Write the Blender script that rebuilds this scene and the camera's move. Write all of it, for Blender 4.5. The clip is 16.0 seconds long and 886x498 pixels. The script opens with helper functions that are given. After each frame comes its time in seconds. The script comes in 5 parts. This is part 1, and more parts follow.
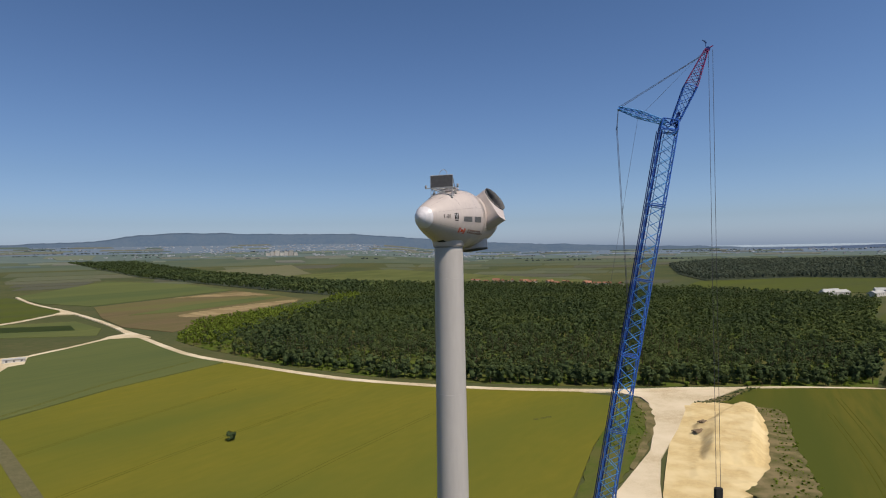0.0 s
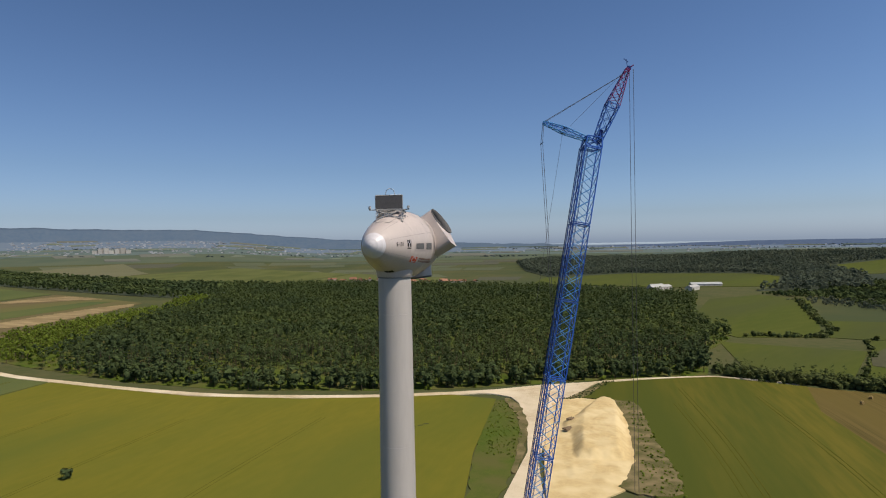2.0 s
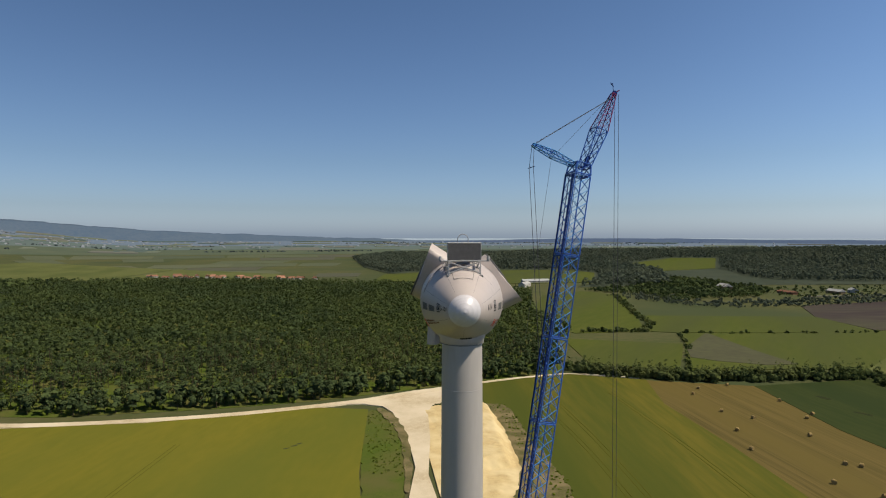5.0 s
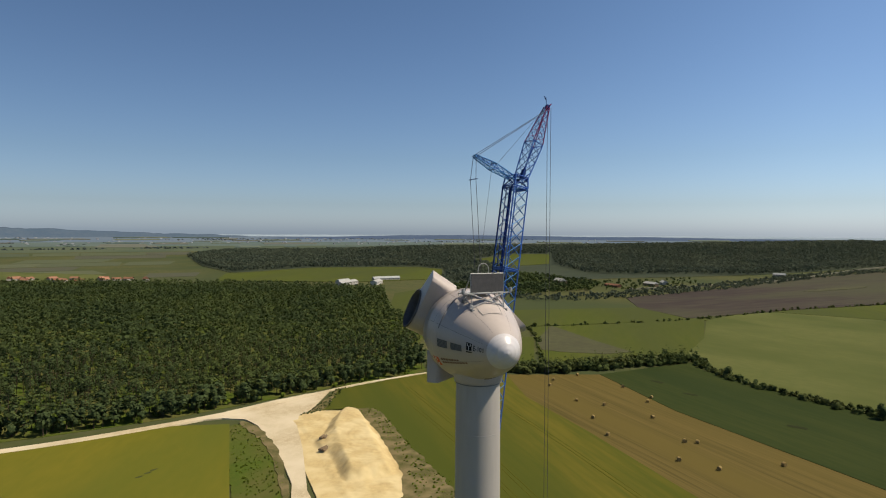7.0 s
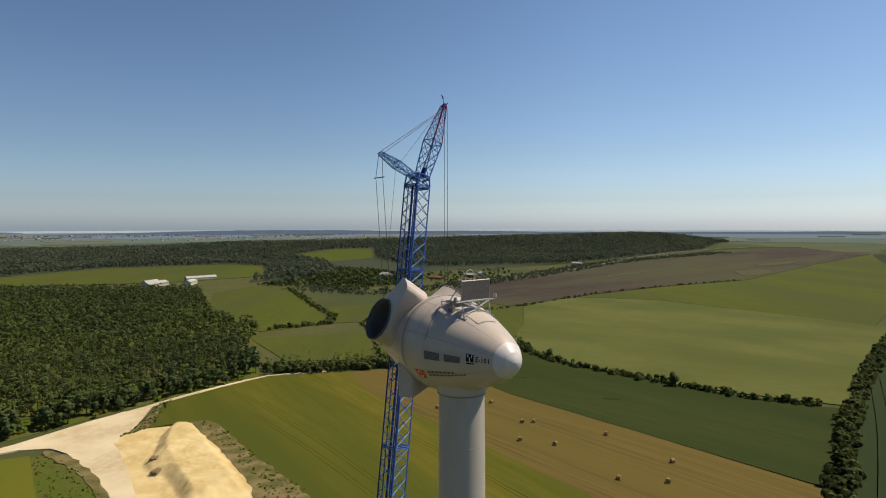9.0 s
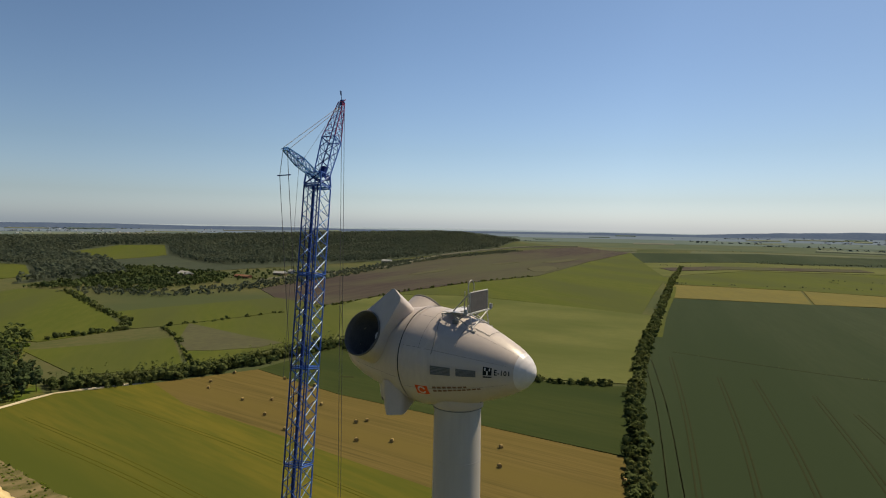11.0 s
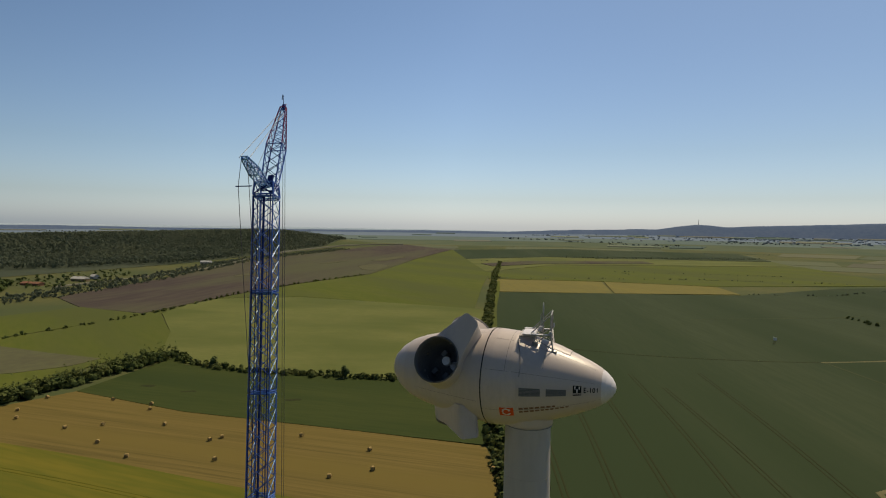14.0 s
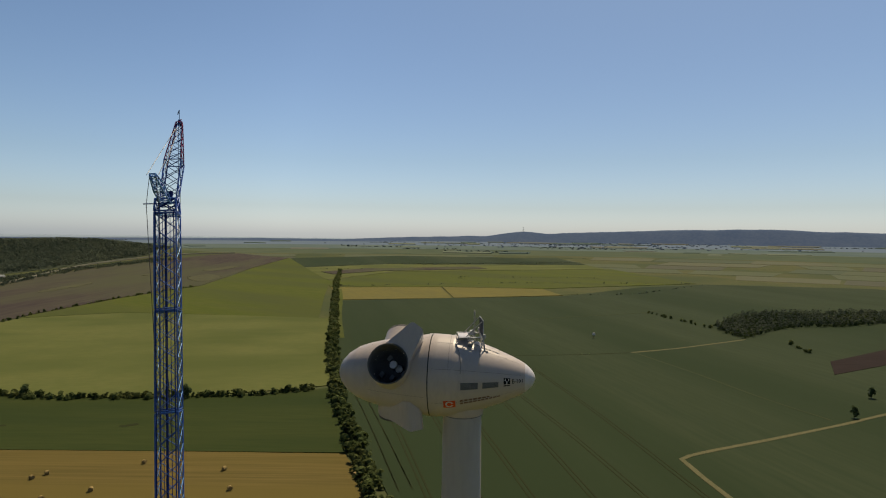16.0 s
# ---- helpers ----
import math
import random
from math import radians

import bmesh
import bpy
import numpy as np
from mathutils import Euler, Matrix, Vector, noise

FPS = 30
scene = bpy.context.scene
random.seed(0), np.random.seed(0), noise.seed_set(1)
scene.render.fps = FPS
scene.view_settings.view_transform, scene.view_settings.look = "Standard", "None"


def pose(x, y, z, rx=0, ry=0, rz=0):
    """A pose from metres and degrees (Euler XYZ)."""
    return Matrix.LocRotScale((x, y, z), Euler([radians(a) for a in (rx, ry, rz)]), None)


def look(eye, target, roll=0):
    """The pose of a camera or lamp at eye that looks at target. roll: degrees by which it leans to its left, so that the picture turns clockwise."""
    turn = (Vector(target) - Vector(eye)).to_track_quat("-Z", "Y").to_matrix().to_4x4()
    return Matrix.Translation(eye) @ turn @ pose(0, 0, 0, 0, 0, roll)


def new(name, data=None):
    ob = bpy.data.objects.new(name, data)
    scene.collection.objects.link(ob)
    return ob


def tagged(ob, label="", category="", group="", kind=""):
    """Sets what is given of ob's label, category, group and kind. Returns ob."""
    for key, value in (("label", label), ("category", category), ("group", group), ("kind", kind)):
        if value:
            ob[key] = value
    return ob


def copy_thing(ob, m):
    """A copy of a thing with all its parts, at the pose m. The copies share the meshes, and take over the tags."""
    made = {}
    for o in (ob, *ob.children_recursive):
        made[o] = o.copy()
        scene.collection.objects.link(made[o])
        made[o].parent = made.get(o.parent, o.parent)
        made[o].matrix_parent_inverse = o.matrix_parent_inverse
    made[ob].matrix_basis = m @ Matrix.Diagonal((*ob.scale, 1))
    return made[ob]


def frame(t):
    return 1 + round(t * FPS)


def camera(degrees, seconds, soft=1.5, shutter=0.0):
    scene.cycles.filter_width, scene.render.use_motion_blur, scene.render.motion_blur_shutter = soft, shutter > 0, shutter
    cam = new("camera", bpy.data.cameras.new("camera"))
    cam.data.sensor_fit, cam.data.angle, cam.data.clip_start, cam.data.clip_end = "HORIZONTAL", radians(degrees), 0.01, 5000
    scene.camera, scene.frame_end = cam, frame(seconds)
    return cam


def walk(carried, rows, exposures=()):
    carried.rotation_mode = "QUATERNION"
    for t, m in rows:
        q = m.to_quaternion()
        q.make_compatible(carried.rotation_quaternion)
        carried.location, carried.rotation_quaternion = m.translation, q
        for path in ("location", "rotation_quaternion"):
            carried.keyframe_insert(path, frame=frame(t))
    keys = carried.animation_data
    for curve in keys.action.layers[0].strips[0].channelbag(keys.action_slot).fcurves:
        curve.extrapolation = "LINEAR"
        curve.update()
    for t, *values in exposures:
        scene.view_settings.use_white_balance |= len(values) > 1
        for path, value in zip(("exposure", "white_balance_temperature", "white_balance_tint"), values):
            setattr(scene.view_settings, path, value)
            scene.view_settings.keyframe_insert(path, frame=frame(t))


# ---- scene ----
cam = camera(72.96, 16.0, soft=1.1)
PATH = [
    (0.0, pose(0.01, -67.65, 74.13, 90.00, 1.04, 0.55)),
    (0.5, pose(-2.33, -65.38, 75.00, 89.89, 1.24, -1.85)),
    (1.0, pose(-4.64, -62.96, 75.83, 89.76, 1.14, -6.21)),
    (1.5, pose(-6.80, -60.65, 76.69, 89.62, 1.12, -10.01)),
    (2.0, pose(-9.04, -58.41, 77.58, 89.47, 0.94, -13.46)),
    (2.5, pose(-11.50, -56.24, 78.44, 89.35, 1.19, -15.35)),
    (3.0, pose(-14.38, -53.94, 79.31, 89.27, 1.29, -16.67)),
    (5.5, pose(-27.06, -37.44, 83.61, 88.66, -0.22, -33.20)),
    (6.0, pose(-29.07, -34.64, 84.29, 88.58, -0.26, -36.39)),
    (6.5, pose(-30.72, -31.96, 84.80, 88.50, -0.36, -39.82)),
    (7.0, pose(-32.28, -29.19, 85.15, 88.42, -0.28, -44.44)),
    (7.5, pose(-33.64, -26.61, 85.35, 88.32, -0.51, -48.94)),
    (8.0, pose(-35.00, -24.05, 85.60, 88.13, -0.44, -53.32)),
    (8.5, pose(-36.12, -21.51, 85.85, 87.92, 0.07, -56.99)),
    (9.0, pose(-37.32, -18.66, 85.89, 87.90, 0.12, -61.66)),
    (11.5, pose(-40.49, -2.74, 86.90, 87.69, -1.07, -84.98)),
    (12.0, pose(-40.76, -0.00, 87.24, 87.59, -1.04, -89.92)),
    (12.5, pose(-41.08, 2.70, 87.59, 87.50, -1.07, -94.61)),
    (13.0, pose(-41.20, 5.59, 87.95, 87.46, -1.22, -98.31)),
    (13.5, pose(-40.92, 8.42, 88.14, 87.55, -0.93, -98.22)),
    (14.0, pose(-40.96, 11.37, 88.22, 87.79, -0.82, -97.09)),
    (14.5, pose(-41.72, 14.15, 88.52, 88.09, -0.90, -100.31)),
    (15.0, pose(-42.83, 16.85, 88.88, 88.37, -0.93, -106.20)),
    (15.5, pose(-44.01, 18.95, 89.07, 88.58, -0.85, -109.78)),
    (16.0, pose(-45.22, 20.74, 89.19, 88.66, -0.62, -112.62)),
]
EXPOSURES = [(0.0, 0.08, 6250, 16), (3.0, 0.08, 6400, 15), (5.5, 0.08, 6600, 12), (9.0, 0.14, 7100, 11), (12.5, 0.04, 7450, 11), (16.0, -0.08, 7500, 11)]
walk(cam, PATH, EXPOSURES)

# ---- light ----
SUN_AZ, SUN_EL = 138.0, 56.0
world = bpy.data.worlds.new("world")
scene.world = world
world.use_nodes = True
wn = world.node_tree.nodes
sky = wn.new("ShaderNodeTexSky")
sky.sky_type = 'NISHITA'
sky.sun_disc = False
sky.sun_elevation, sky.sun_rotation = radians(SUN_EL), radians(SUN_AZ)
sky.air_density, sky.dust_density, sky.ozone_density, sky.altitude = 1.0, 1.3, 1.6, 200
# summer haze: the sky pales to a cool white towards the horizon all round
tc = wn.new("ShaderNodeTexCoord")
sep = wn.new("ShaderNodeSeparateXYZ")
ramp = wn.new("ShaderNodeValToRGB")
ramp.color_ramp.elements[0].position, ramp.color_ramp.elements[0].color = 0.0, (1.45, 1.78, 2.5, 1)
ramp.color_ramp.elements[1].position, ramp.color_ramp.elements[1].color = 0.45, (0.76, 0.98, 1.17, 1)
e = ramp.color_ramp.elements.new(0.12)
e.color = (0.96, 1.15, 1.38, 1)
e = ramp.color_ramp.elements.new(0.72)
e.color = (0.42, 0.55, 0.66, 1)
e = ramp.color_ramp.elements.new(0.045)
e.color = (1.08, 1.28, 1.64, 1)
tint = wn.new("ShaderNodeMix")
tint.data_type, tint.blend_type = 'RGBA', 'MULTIPLY'
tint.inputs[0].default_value = 1.0
wl = world.node_tree.links
wl.new(tc.outputs["Generated"], sep.inputs[0])
wl.new(sep.outputs["Z"], ramp.inputs[0])
wl.new(sky.outputs[0], tint.inputs[6])
wl.new(ramp.outputs[0], tint.inputs[7])
# the haze is brighter on the sun's side of the sky
toward = wn.new("ShaderNodeVectorMath")
toward.operation = 'DOT_PRODUCT'
toward.inputs[1].default_value = (math.sin(radians(SUN_AZ)), math.cos(radians(SUN_AZ)), 0)
spread = wn.new("ShaderNodeMapRange")
spread.inputs[1].default_value, spread.inputs[2].default_value = -1.0, 1.0
glow_mix = wn.new("ShaderNodeValToRGB")
glow_mix.color_ramp.elements[0].color, glow_mix.color_ramp.elements[1].color = (0.82, 0.82, 0.83, 1), (0.87, 0.91, 0.95, 1)
for at, tone in ((0.5, (0.99, 1.0, 1.01, 1)), (0.73, (1.18, 1.19, 1.2, 1)), (0.88, (1.14, 1.16, 1.19, 1))):
    glow_mix.color_ramp.elements.new(at).color = tone
glow = wn.new("ShaderNodeMix")
glow.data_type, glow.blend_type = 'RGBA', 'MULTIPLY'
glow.inputs[0].default_value = 1.0
wl.new(tc.outputs["Generated"], toward.inputs[0])
wl.new(toward.outputs["Value"], spread.inputs[0])
wl.new(spread.outputs[0], glow_mix.inputs["Fac"])
wl.new(tint.outputs[2], glow.inputs[6])
wl.new(glow_mix.outputs["Color"], glow.inputs[7])
wl.new(glow.outputs[2], wn["Background"].inputs[0])
wn["Background"].inputs[1].default_value = 0.072
sun_dir = Vector((math.sin(radians(SUN_AZ)) * math.cos(radians(SUN_EL)), math.cos(radians(SUN_AZ)) * math.cos(radians(SUN_EL)), math.sin(radians(SUN_EL))))
sun = new("sun", bpy.data.lights.new("sun", 'SUN'))
sun.data.energy, sun.data.angle, sun.data.color = 5.0, radians(0.5), (1.0, 0.91, 0.73)
sun.matrix_world = look(sun_dir * 300, (0, 0, 0))

# ---- materials ----


def mat(name, a, b=None, scale=0.1, stretch=(1, 1, 1), turn=0, rough=0.9, metal=0.0, bump=0.0, fine=8.0, c=None, cscale=0.02, random_tint=0.0, spec=0.03, island=0.0, thin=0.0):
    """Two tones mixed by coarse and fine noise, a third in wide patches; optional relief and tint by piece."""
    m = bpy.data.materials.new(name)
    m.use_nodes = True
    nt = m.node_tree
    n, l = nt.nodes, nt.links
    bs = n["Principled BSDF"]
    bs.inputs["Roughness"].default_value, bs.inputs["Metallic"].default_value = rough, metal
    bs.inputs["Specular IOR Level"].default_value = spec
    b = b or tuple(v * 0.85 for v in a)
    co = n.new("ShaderNodeTexCoord")
    mp = n.new("ShaderNodeMapping")
    mp.inputs["Rotation"].default_value, mp.inputs["Scale"].default_value = (0, 0, radians(turn)), stretch
    mp.vector_type = 'TEXTURE'
    l.new(co.outputs["Object"], mp.inputs[0])
    n1 = n.new("ShaderNodeTexNoise")
    n1.inputs["Scale"].default_value, n1.inputs["Detail"].default_value, n1.inputs["Roughness"].default_value = scale, 6, 0.65
    l.new(mp.outputs[0], n1.inputs["Vector"])
    n2 = n.new("ShaderNodeTexNoise")
    n2.inputs["Scale"].default_value, n2.inputs["Detail"].default_value = scale * fine, 4
    l.new(mp.outputs[0], n2.inputs["Vector"])
    add = n.new("ShaderNodeMath")
    add.operation = 'MULTIPLY_ADD'
    add.inputs[1].default_value = 0.8
    l.new(n2.outputs[0], add.inputs[0])
    l.new(n1.outputs[0], add.inputs[2])
    mr = n.new("ShaderNodeMapRange")
    mr.inputs[1].default_value, mr.inputs[2].default_value = 0.68, 1.12
    l.new(add.outputs[0], mr.inputs[0])
    mx = n.new("ShaderNodeMix")
    mx.data_type = 'RGBA'
    mx.inputs[6].default_value, mx.inputs[7].default_value = (*a, 1), (*b, 1)
    l.new(mr.outputs[0], mx.inputs[0])
    out = mx.outputs[2]
    if c:
        n3 = n.new("ShaderNodeTexNoise")
        n3.inputs["Scale"].default_value, n3.inputs["Detail"].default_value = cscale, 3
        l.new(mp.outputs[0], n3.inputs["Vector"])
        r3 = n.new("ShaderNodeMapRange")
        r3.inputs[1].default_value, r3.inputs[2].default_value = 0.42, 0.62
        l.new(n3.outputs[0], r3.inputs[0])
        m3 = n.new("ShaderNodeMix")
        m3.data_type = 'RGBA'
        m3.inputs[7].default_value = (*c, 1)
        l.new(r3.outputs[0], m3.inputs[0])
        l.new(out, m3.inputs[6])
        out = m3.outputs[2]
    if random_tint or island:
        if island:
            src = n.new("ShaderNodeNewGeometry").outputs["Random Per Island"]
        else:
            src = n.new("ShaderNodeObjectInfo").outputs["Random"]
        k = island or random_tint
        r4 = n.new("ShaderNodeMapRange")
        r4.inputs[3].default_value, r4.inputs[4].default_value = 1 - k, 1 + k
        l.new(src, r4.inputs[0])
        h = n.new("ShaderNodeHueSaturation")
        l.new(out, h.inputs["Color"])
        l.new(r4.outputs[0], h.inputs["Value"])
        out = h.outputs[0]
    l.new(out, bs.inputs["Base Color"])
    if thin:
        tr = n.new("ShaderNodeBsdfTranslucent")
        ms = n.new("ShaderNodeMixShader")
        ms.inputs[0].default_value = thin
        l.new(out, tr.inputs[0])
        l.new(bs.outputs[0], ms.inputs[1])
        l.new(tr.outputs[0], ms.inputs[2])
        l.new(ms.outputs[0], n["Material Output"].inputs[0])
    if bump:
        bp = n.new("ShaderNodeBump")
        bp.inputs["Strength"].default_value = bump
        l.new(add.outputs[0], bp.inputs["Height"])
        l.new(bp.outputs[0], bs.inputs["Normal"])
    return m


M_GROUND = mat("meadow", (0.058, 0.068, 0.024), (0.085, 0.082, 0.036), 0.02, c=(0.05, 0.062, 0.027), cscale=0.004)
M_WHEAT = mat("ripening_wheat", (0.108, 0.106, 0.0136), (0.136, 0.121, 0.016), 0.02, (3, 0.9, 1), 56, bump=0.4, c=(0.092, 0.1, 0.016), cscale=0.012, fine=14)
M_WHEAT2 = mat("green_wheat", (0.078, 0.094, 0.032), (0.108, 0.116, 0.036), 0.012, (6, 0.8, 1), 56, c=(0.066, 0.085, 0.03), cscale=0.006, fine=14)
M_BARLEY = mat("barley", (0.068, 0.074, 0.0119), (0.108, 0.095, 0.0153), 0.03, (7, 0.7, 1), 62, bump=0.3, c=(0.056, 0.067, 0.0119), cscale=0.01)
M_STUBBLE = mat("stubble", (0.13, 0.096, 0.032), (0.066, 0.053, 0.018), 0.3, (40, 0.9, 1), 67, c=(0.104, 0.08, 0.024), cscale=0.02, bump=0.3, fine=3.5)
M_DARKGREEN = mat("beet_field", (0.027, 0.039, 0.0115), (0.036, 0.046, 0.0136), 0.05, (8, 0.8, 1), 67, c=(0.024, 0.036, 0.0113))
M_PALE = mat("pale_grain", (0.084, 0.096, 0.03), (0.1, 0.106, 0.036), 0.03, (1, 2.0, 1), -14, c=(0.069, 0.082, 0.0245), cscale=0.014)
M_MID = mat("mid_green_field", (0.058, 0.073, 0.0135), (0.074, 0.084, 0.017), 0.02, (5, 0.9, 1), 30, c=(0.056, 0.066, 0.0195), cscale=0.01)
M_DARK = mat("dark_maize", (0.028, 0.04, 0.0195), (0.036, 0.047, 0.0235), 0.03, (9, 0.8, 1), -9, c=(0.023, 0.035, 0.0155), cscale=0.006)
M_BROWN = mat("ploughed_earth", (0.042, 0.034, 0.031), (0.064, 0.054, 0.042), 0.012, (5, 0.9, 1), -18, c=(0.06, 0.062, 0.034), cscale=0.006)
M_SOIL = mat("dark_soil", (0.02, 0.014, 0.012), (0.026, 0.018, 0.016), 0.05, (4, 0.9, 1), 70)
M_TILL = mat("tilled_mixed_soil", (0.125, 0.09, 0.05), (0.09, 0.078, 0.034), 0.015, (5, 0.8, 1), 56, c=(0.105, 0.1, 0.036), cscale=0.006)
M_TRAMB = mat("pressed_grain", (0.066, 0.07, 0.009), (0.08, 0.078, 0.011), 0.3)
# far town walls: the haze is in this flat grey, not in the air
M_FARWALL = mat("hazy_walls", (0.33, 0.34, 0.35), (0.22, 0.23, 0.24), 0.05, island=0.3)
M_TAN = mat("bare_tan_soil", (0.29, 0.22, 0.115), (0.15, 0.112, 0.055), 0.02, (5, 0.9, 1), -35)
M_YELLOW = mat("yellow_stubble", (0.13, 0.112, 0.034), (0.106, 0.097, 0.034), 0.02, (4, 1, 1), 10)
M_GRASS = mat("rough_grass", (0.045, 0.075, 0.01), (0.075, 0.095, 0.016), 0.25, c=(0.085, 0.085, 0.025), cscale=0.05, bump=0.5)
M_SCRUB = mat("dry_scrub", (0.12, 0.1, 0.046), (0.065, 0.07, 0.022), 0.5, bump=0.8, c=(0.17, 0.135, 0.07), cscale=0.14)
M_ROAD = mat("chalk_gravel", (0.5, 0.415, 0.285), (0.37, 0.3, 0.19), 0.3, bump=0.3, c=(0.55, 0.47, 0.34), cscale=0.03)
M_SAND = mat("yellow_sand", (0.52, 0.4, 0.2), (0.42, 0.315, 0.155), 0.5, bump=0.7, c=(0.56, 0.45, 0.25), cscale=0.1)
M_PATH = mat("field_path", (0.125, 0.112, 0.06), (0.085, 0.082, 0.04), 0.3)
M_FAINT = mat("trodden_crop", (0.04, 0.048, 0.022), (0.05, 0.056, 0.027), 0.3)
M_FARROAD = mat("far_road", (0.15, 0.145, 0.115), (0.12, 0.118, 0.09), 0.2)
M_WEEDY = mat("overgrown_soil", (0.075, 0.078, 0.04), (0.062, 0.06, 0.036), 0.02)
M_TRAM = mat("wheel_track", (0.02, 0.024, 0.01), (0.028, 0.03, 0.012), 0.3)
M_WHITE = mat("white_gelcoat", (0.46, 0.4, 0.37), (0.405, 0.353, 0.326), 0.5, (1, 1, 3), rough=0.4, spec=0.35, c=(0.435, 0.378, 0.348), cscale=0.3)
M_CAP = mat("bright_cap_gelcoat", (0.57, 0.545, 0.555), (0.52, 0.497, 0.507), 0.6, rough=0.35, spec=0.4)
M_TOWER = mat("tower_paint", (0.4, 0.37, 0.345), (0.36, 0.335, 0.31), 0.3, (1, 1, 6), rough=0.5, spec=0.3, c=(0.38, 0.355, 0.33), cscale=0.1)
M_SEAM = mat("dark_rubber", (0.03, 0.03, 0.03), rough=0.7)
M_INNER = mat("dark_steel_inside", (0.085, 0.085, 0.09), (0.12, 0.115, 0.11), 1.0, rough=0.5)
M_GREY = mat("grey_grille", (0.2, 0.2, 0.2), (0.15, 0.15, 0.15), 2.0, rough=0.6)
M_BOARD = mat("perforated_board", (0.1, 0.098, 0.1), (0.075, 0.073, 0.075), 3.0, rough=0.7)
M_STEEL = mat("galvanised_steel", (0.36, 0.36, 0.36), (0.3, 0.3, 0.3), 2.0, rough=0.6, metal=0.3)
M_BLACK = mat("black_print", (0.02, 0.02, 0.02), rough=0.5)
M_ORANGE = mat("orange_red_print", (0.62, 0.09, 0.03), (0.55, 0.08, 0.03), 2.0, rough=0.5)
M_TEXT = mat("brown_print", (0.2, 0.12, 0.09), rough=0.6)
M_BLUE = mat("blue_crane_paint", (0.026, 0.1, 0.4), (0.02, 0.08, 0.32), 0.5, rough=0.4, spec=0.4, random_tint=0.25)
M_LBLUE = mat("light_blue_crane_paint", (0.06, 0.24, 0.55), (0.05, 0.2, 0.48), 0.5, rough=0.4, spec=0.5, random_tint=0.25)
M_NAVY = mat("dark_blue_steel", (0.018, 0.035, 0.15), rough=0.5)
M_RED = mat("red_crane_paint", (0.21, 0.045, 0.12), (0.17, 0.04, 0.11), 0.5, rough=0.45, random_tint=0.25)
M_ROPE = mat("steel_rope", (0.09, 0.09, 0.1), rough=0.5, metal=0.4)
M_BARK = mat("bark", (0.09, 0.065, 0.045), (0.06, 0.045, 0.03), 2.0)
M_LEAF = mat("oak_leaves", (0.057, 0.078, 0.029), (0.04, 0.059, 0.026), 0.06, island=0.25, c=(0.068, 0.089, 0.029), cscale=0.012, thin=0.22)
M_LEAFNEAR = mat("near_leaves", (0.066, 0.09, 0.034), (0.046, 0.068, 0.03), 0.5, island=0.25, thin=0.22)
M_HEDGE = mat("hedge_leaves", (0.085, 0.108, 0.036), (0.06, 0.082, 0.03), 0.1, island=0.25, c=(0.1, 0.115, 0.04), cscale=0.03, thin=0.3)
M_YOUNG = mat("young_leaves", (0.145, 0.185, 0.024), (0.105, 0.145, 0.022), 0.06, island=0.3, thin=0.35)
# leaf tones paled and blued: distance haze mixed into the colour
M_FARWOOD = mat("hazed_wood_leaves", (0.086, 0.105, 0.074), (0.072, 0.092, 0.066), 0.02, island=0.15, c=(0.096, 0.114, 0.078), cscale=0.006, thin=0.45)
M_BALE = mat("straw", (0.28, 0.2, 0.085), (0.2, 0.145, 0.06), 2.0, bump=0.5)
M_WALL = mat("render_wall", (0.42, 0.4, 0.36), (0.34, 0.325, 0.295), 0.3, random_tint=0.2)
M_TILE = mat("red_roof", (0.26, 0.13, 0.085), (0.2, 0.105, 0.07), 0.3, random_tint=0.3)
M_ROOFW = mat("pale_sheet_roof", (0.38, 0.375, 0.36), (0.29, 0.285, 0.275), 0.2)
M_ROOFG = mat("grey_sheet_roof", (0.35, 0.36, 0.36), (0.28, 0.29, 0.29), 0.2)
M_WOOD = mat("weathered_planks", (0.22, 0.16, 0.1), (0.16, 0.12, 0.08), 1.0)


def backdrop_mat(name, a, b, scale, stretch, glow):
    """A distant band: soft patches of two tones, hazed by colour and faint glow."""
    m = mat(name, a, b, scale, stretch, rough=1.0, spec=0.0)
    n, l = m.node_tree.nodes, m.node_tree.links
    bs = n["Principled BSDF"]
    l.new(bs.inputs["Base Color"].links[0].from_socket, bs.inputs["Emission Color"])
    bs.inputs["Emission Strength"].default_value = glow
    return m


# plain tones turn bluer and glow more ring by ring: painted distance haze
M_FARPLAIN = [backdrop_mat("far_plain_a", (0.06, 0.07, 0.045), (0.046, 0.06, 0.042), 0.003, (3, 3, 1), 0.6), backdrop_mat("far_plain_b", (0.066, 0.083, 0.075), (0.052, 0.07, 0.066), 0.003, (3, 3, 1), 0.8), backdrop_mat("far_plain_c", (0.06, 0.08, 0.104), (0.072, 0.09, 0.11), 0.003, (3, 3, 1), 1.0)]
# hills and lake: the haze is put into their blue tones and glow
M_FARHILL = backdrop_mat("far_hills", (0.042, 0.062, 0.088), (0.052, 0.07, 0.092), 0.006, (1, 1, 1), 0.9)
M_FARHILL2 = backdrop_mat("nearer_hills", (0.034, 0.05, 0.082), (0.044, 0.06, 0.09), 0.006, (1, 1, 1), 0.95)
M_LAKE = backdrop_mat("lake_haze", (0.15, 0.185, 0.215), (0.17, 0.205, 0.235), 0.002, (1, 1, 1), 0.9)

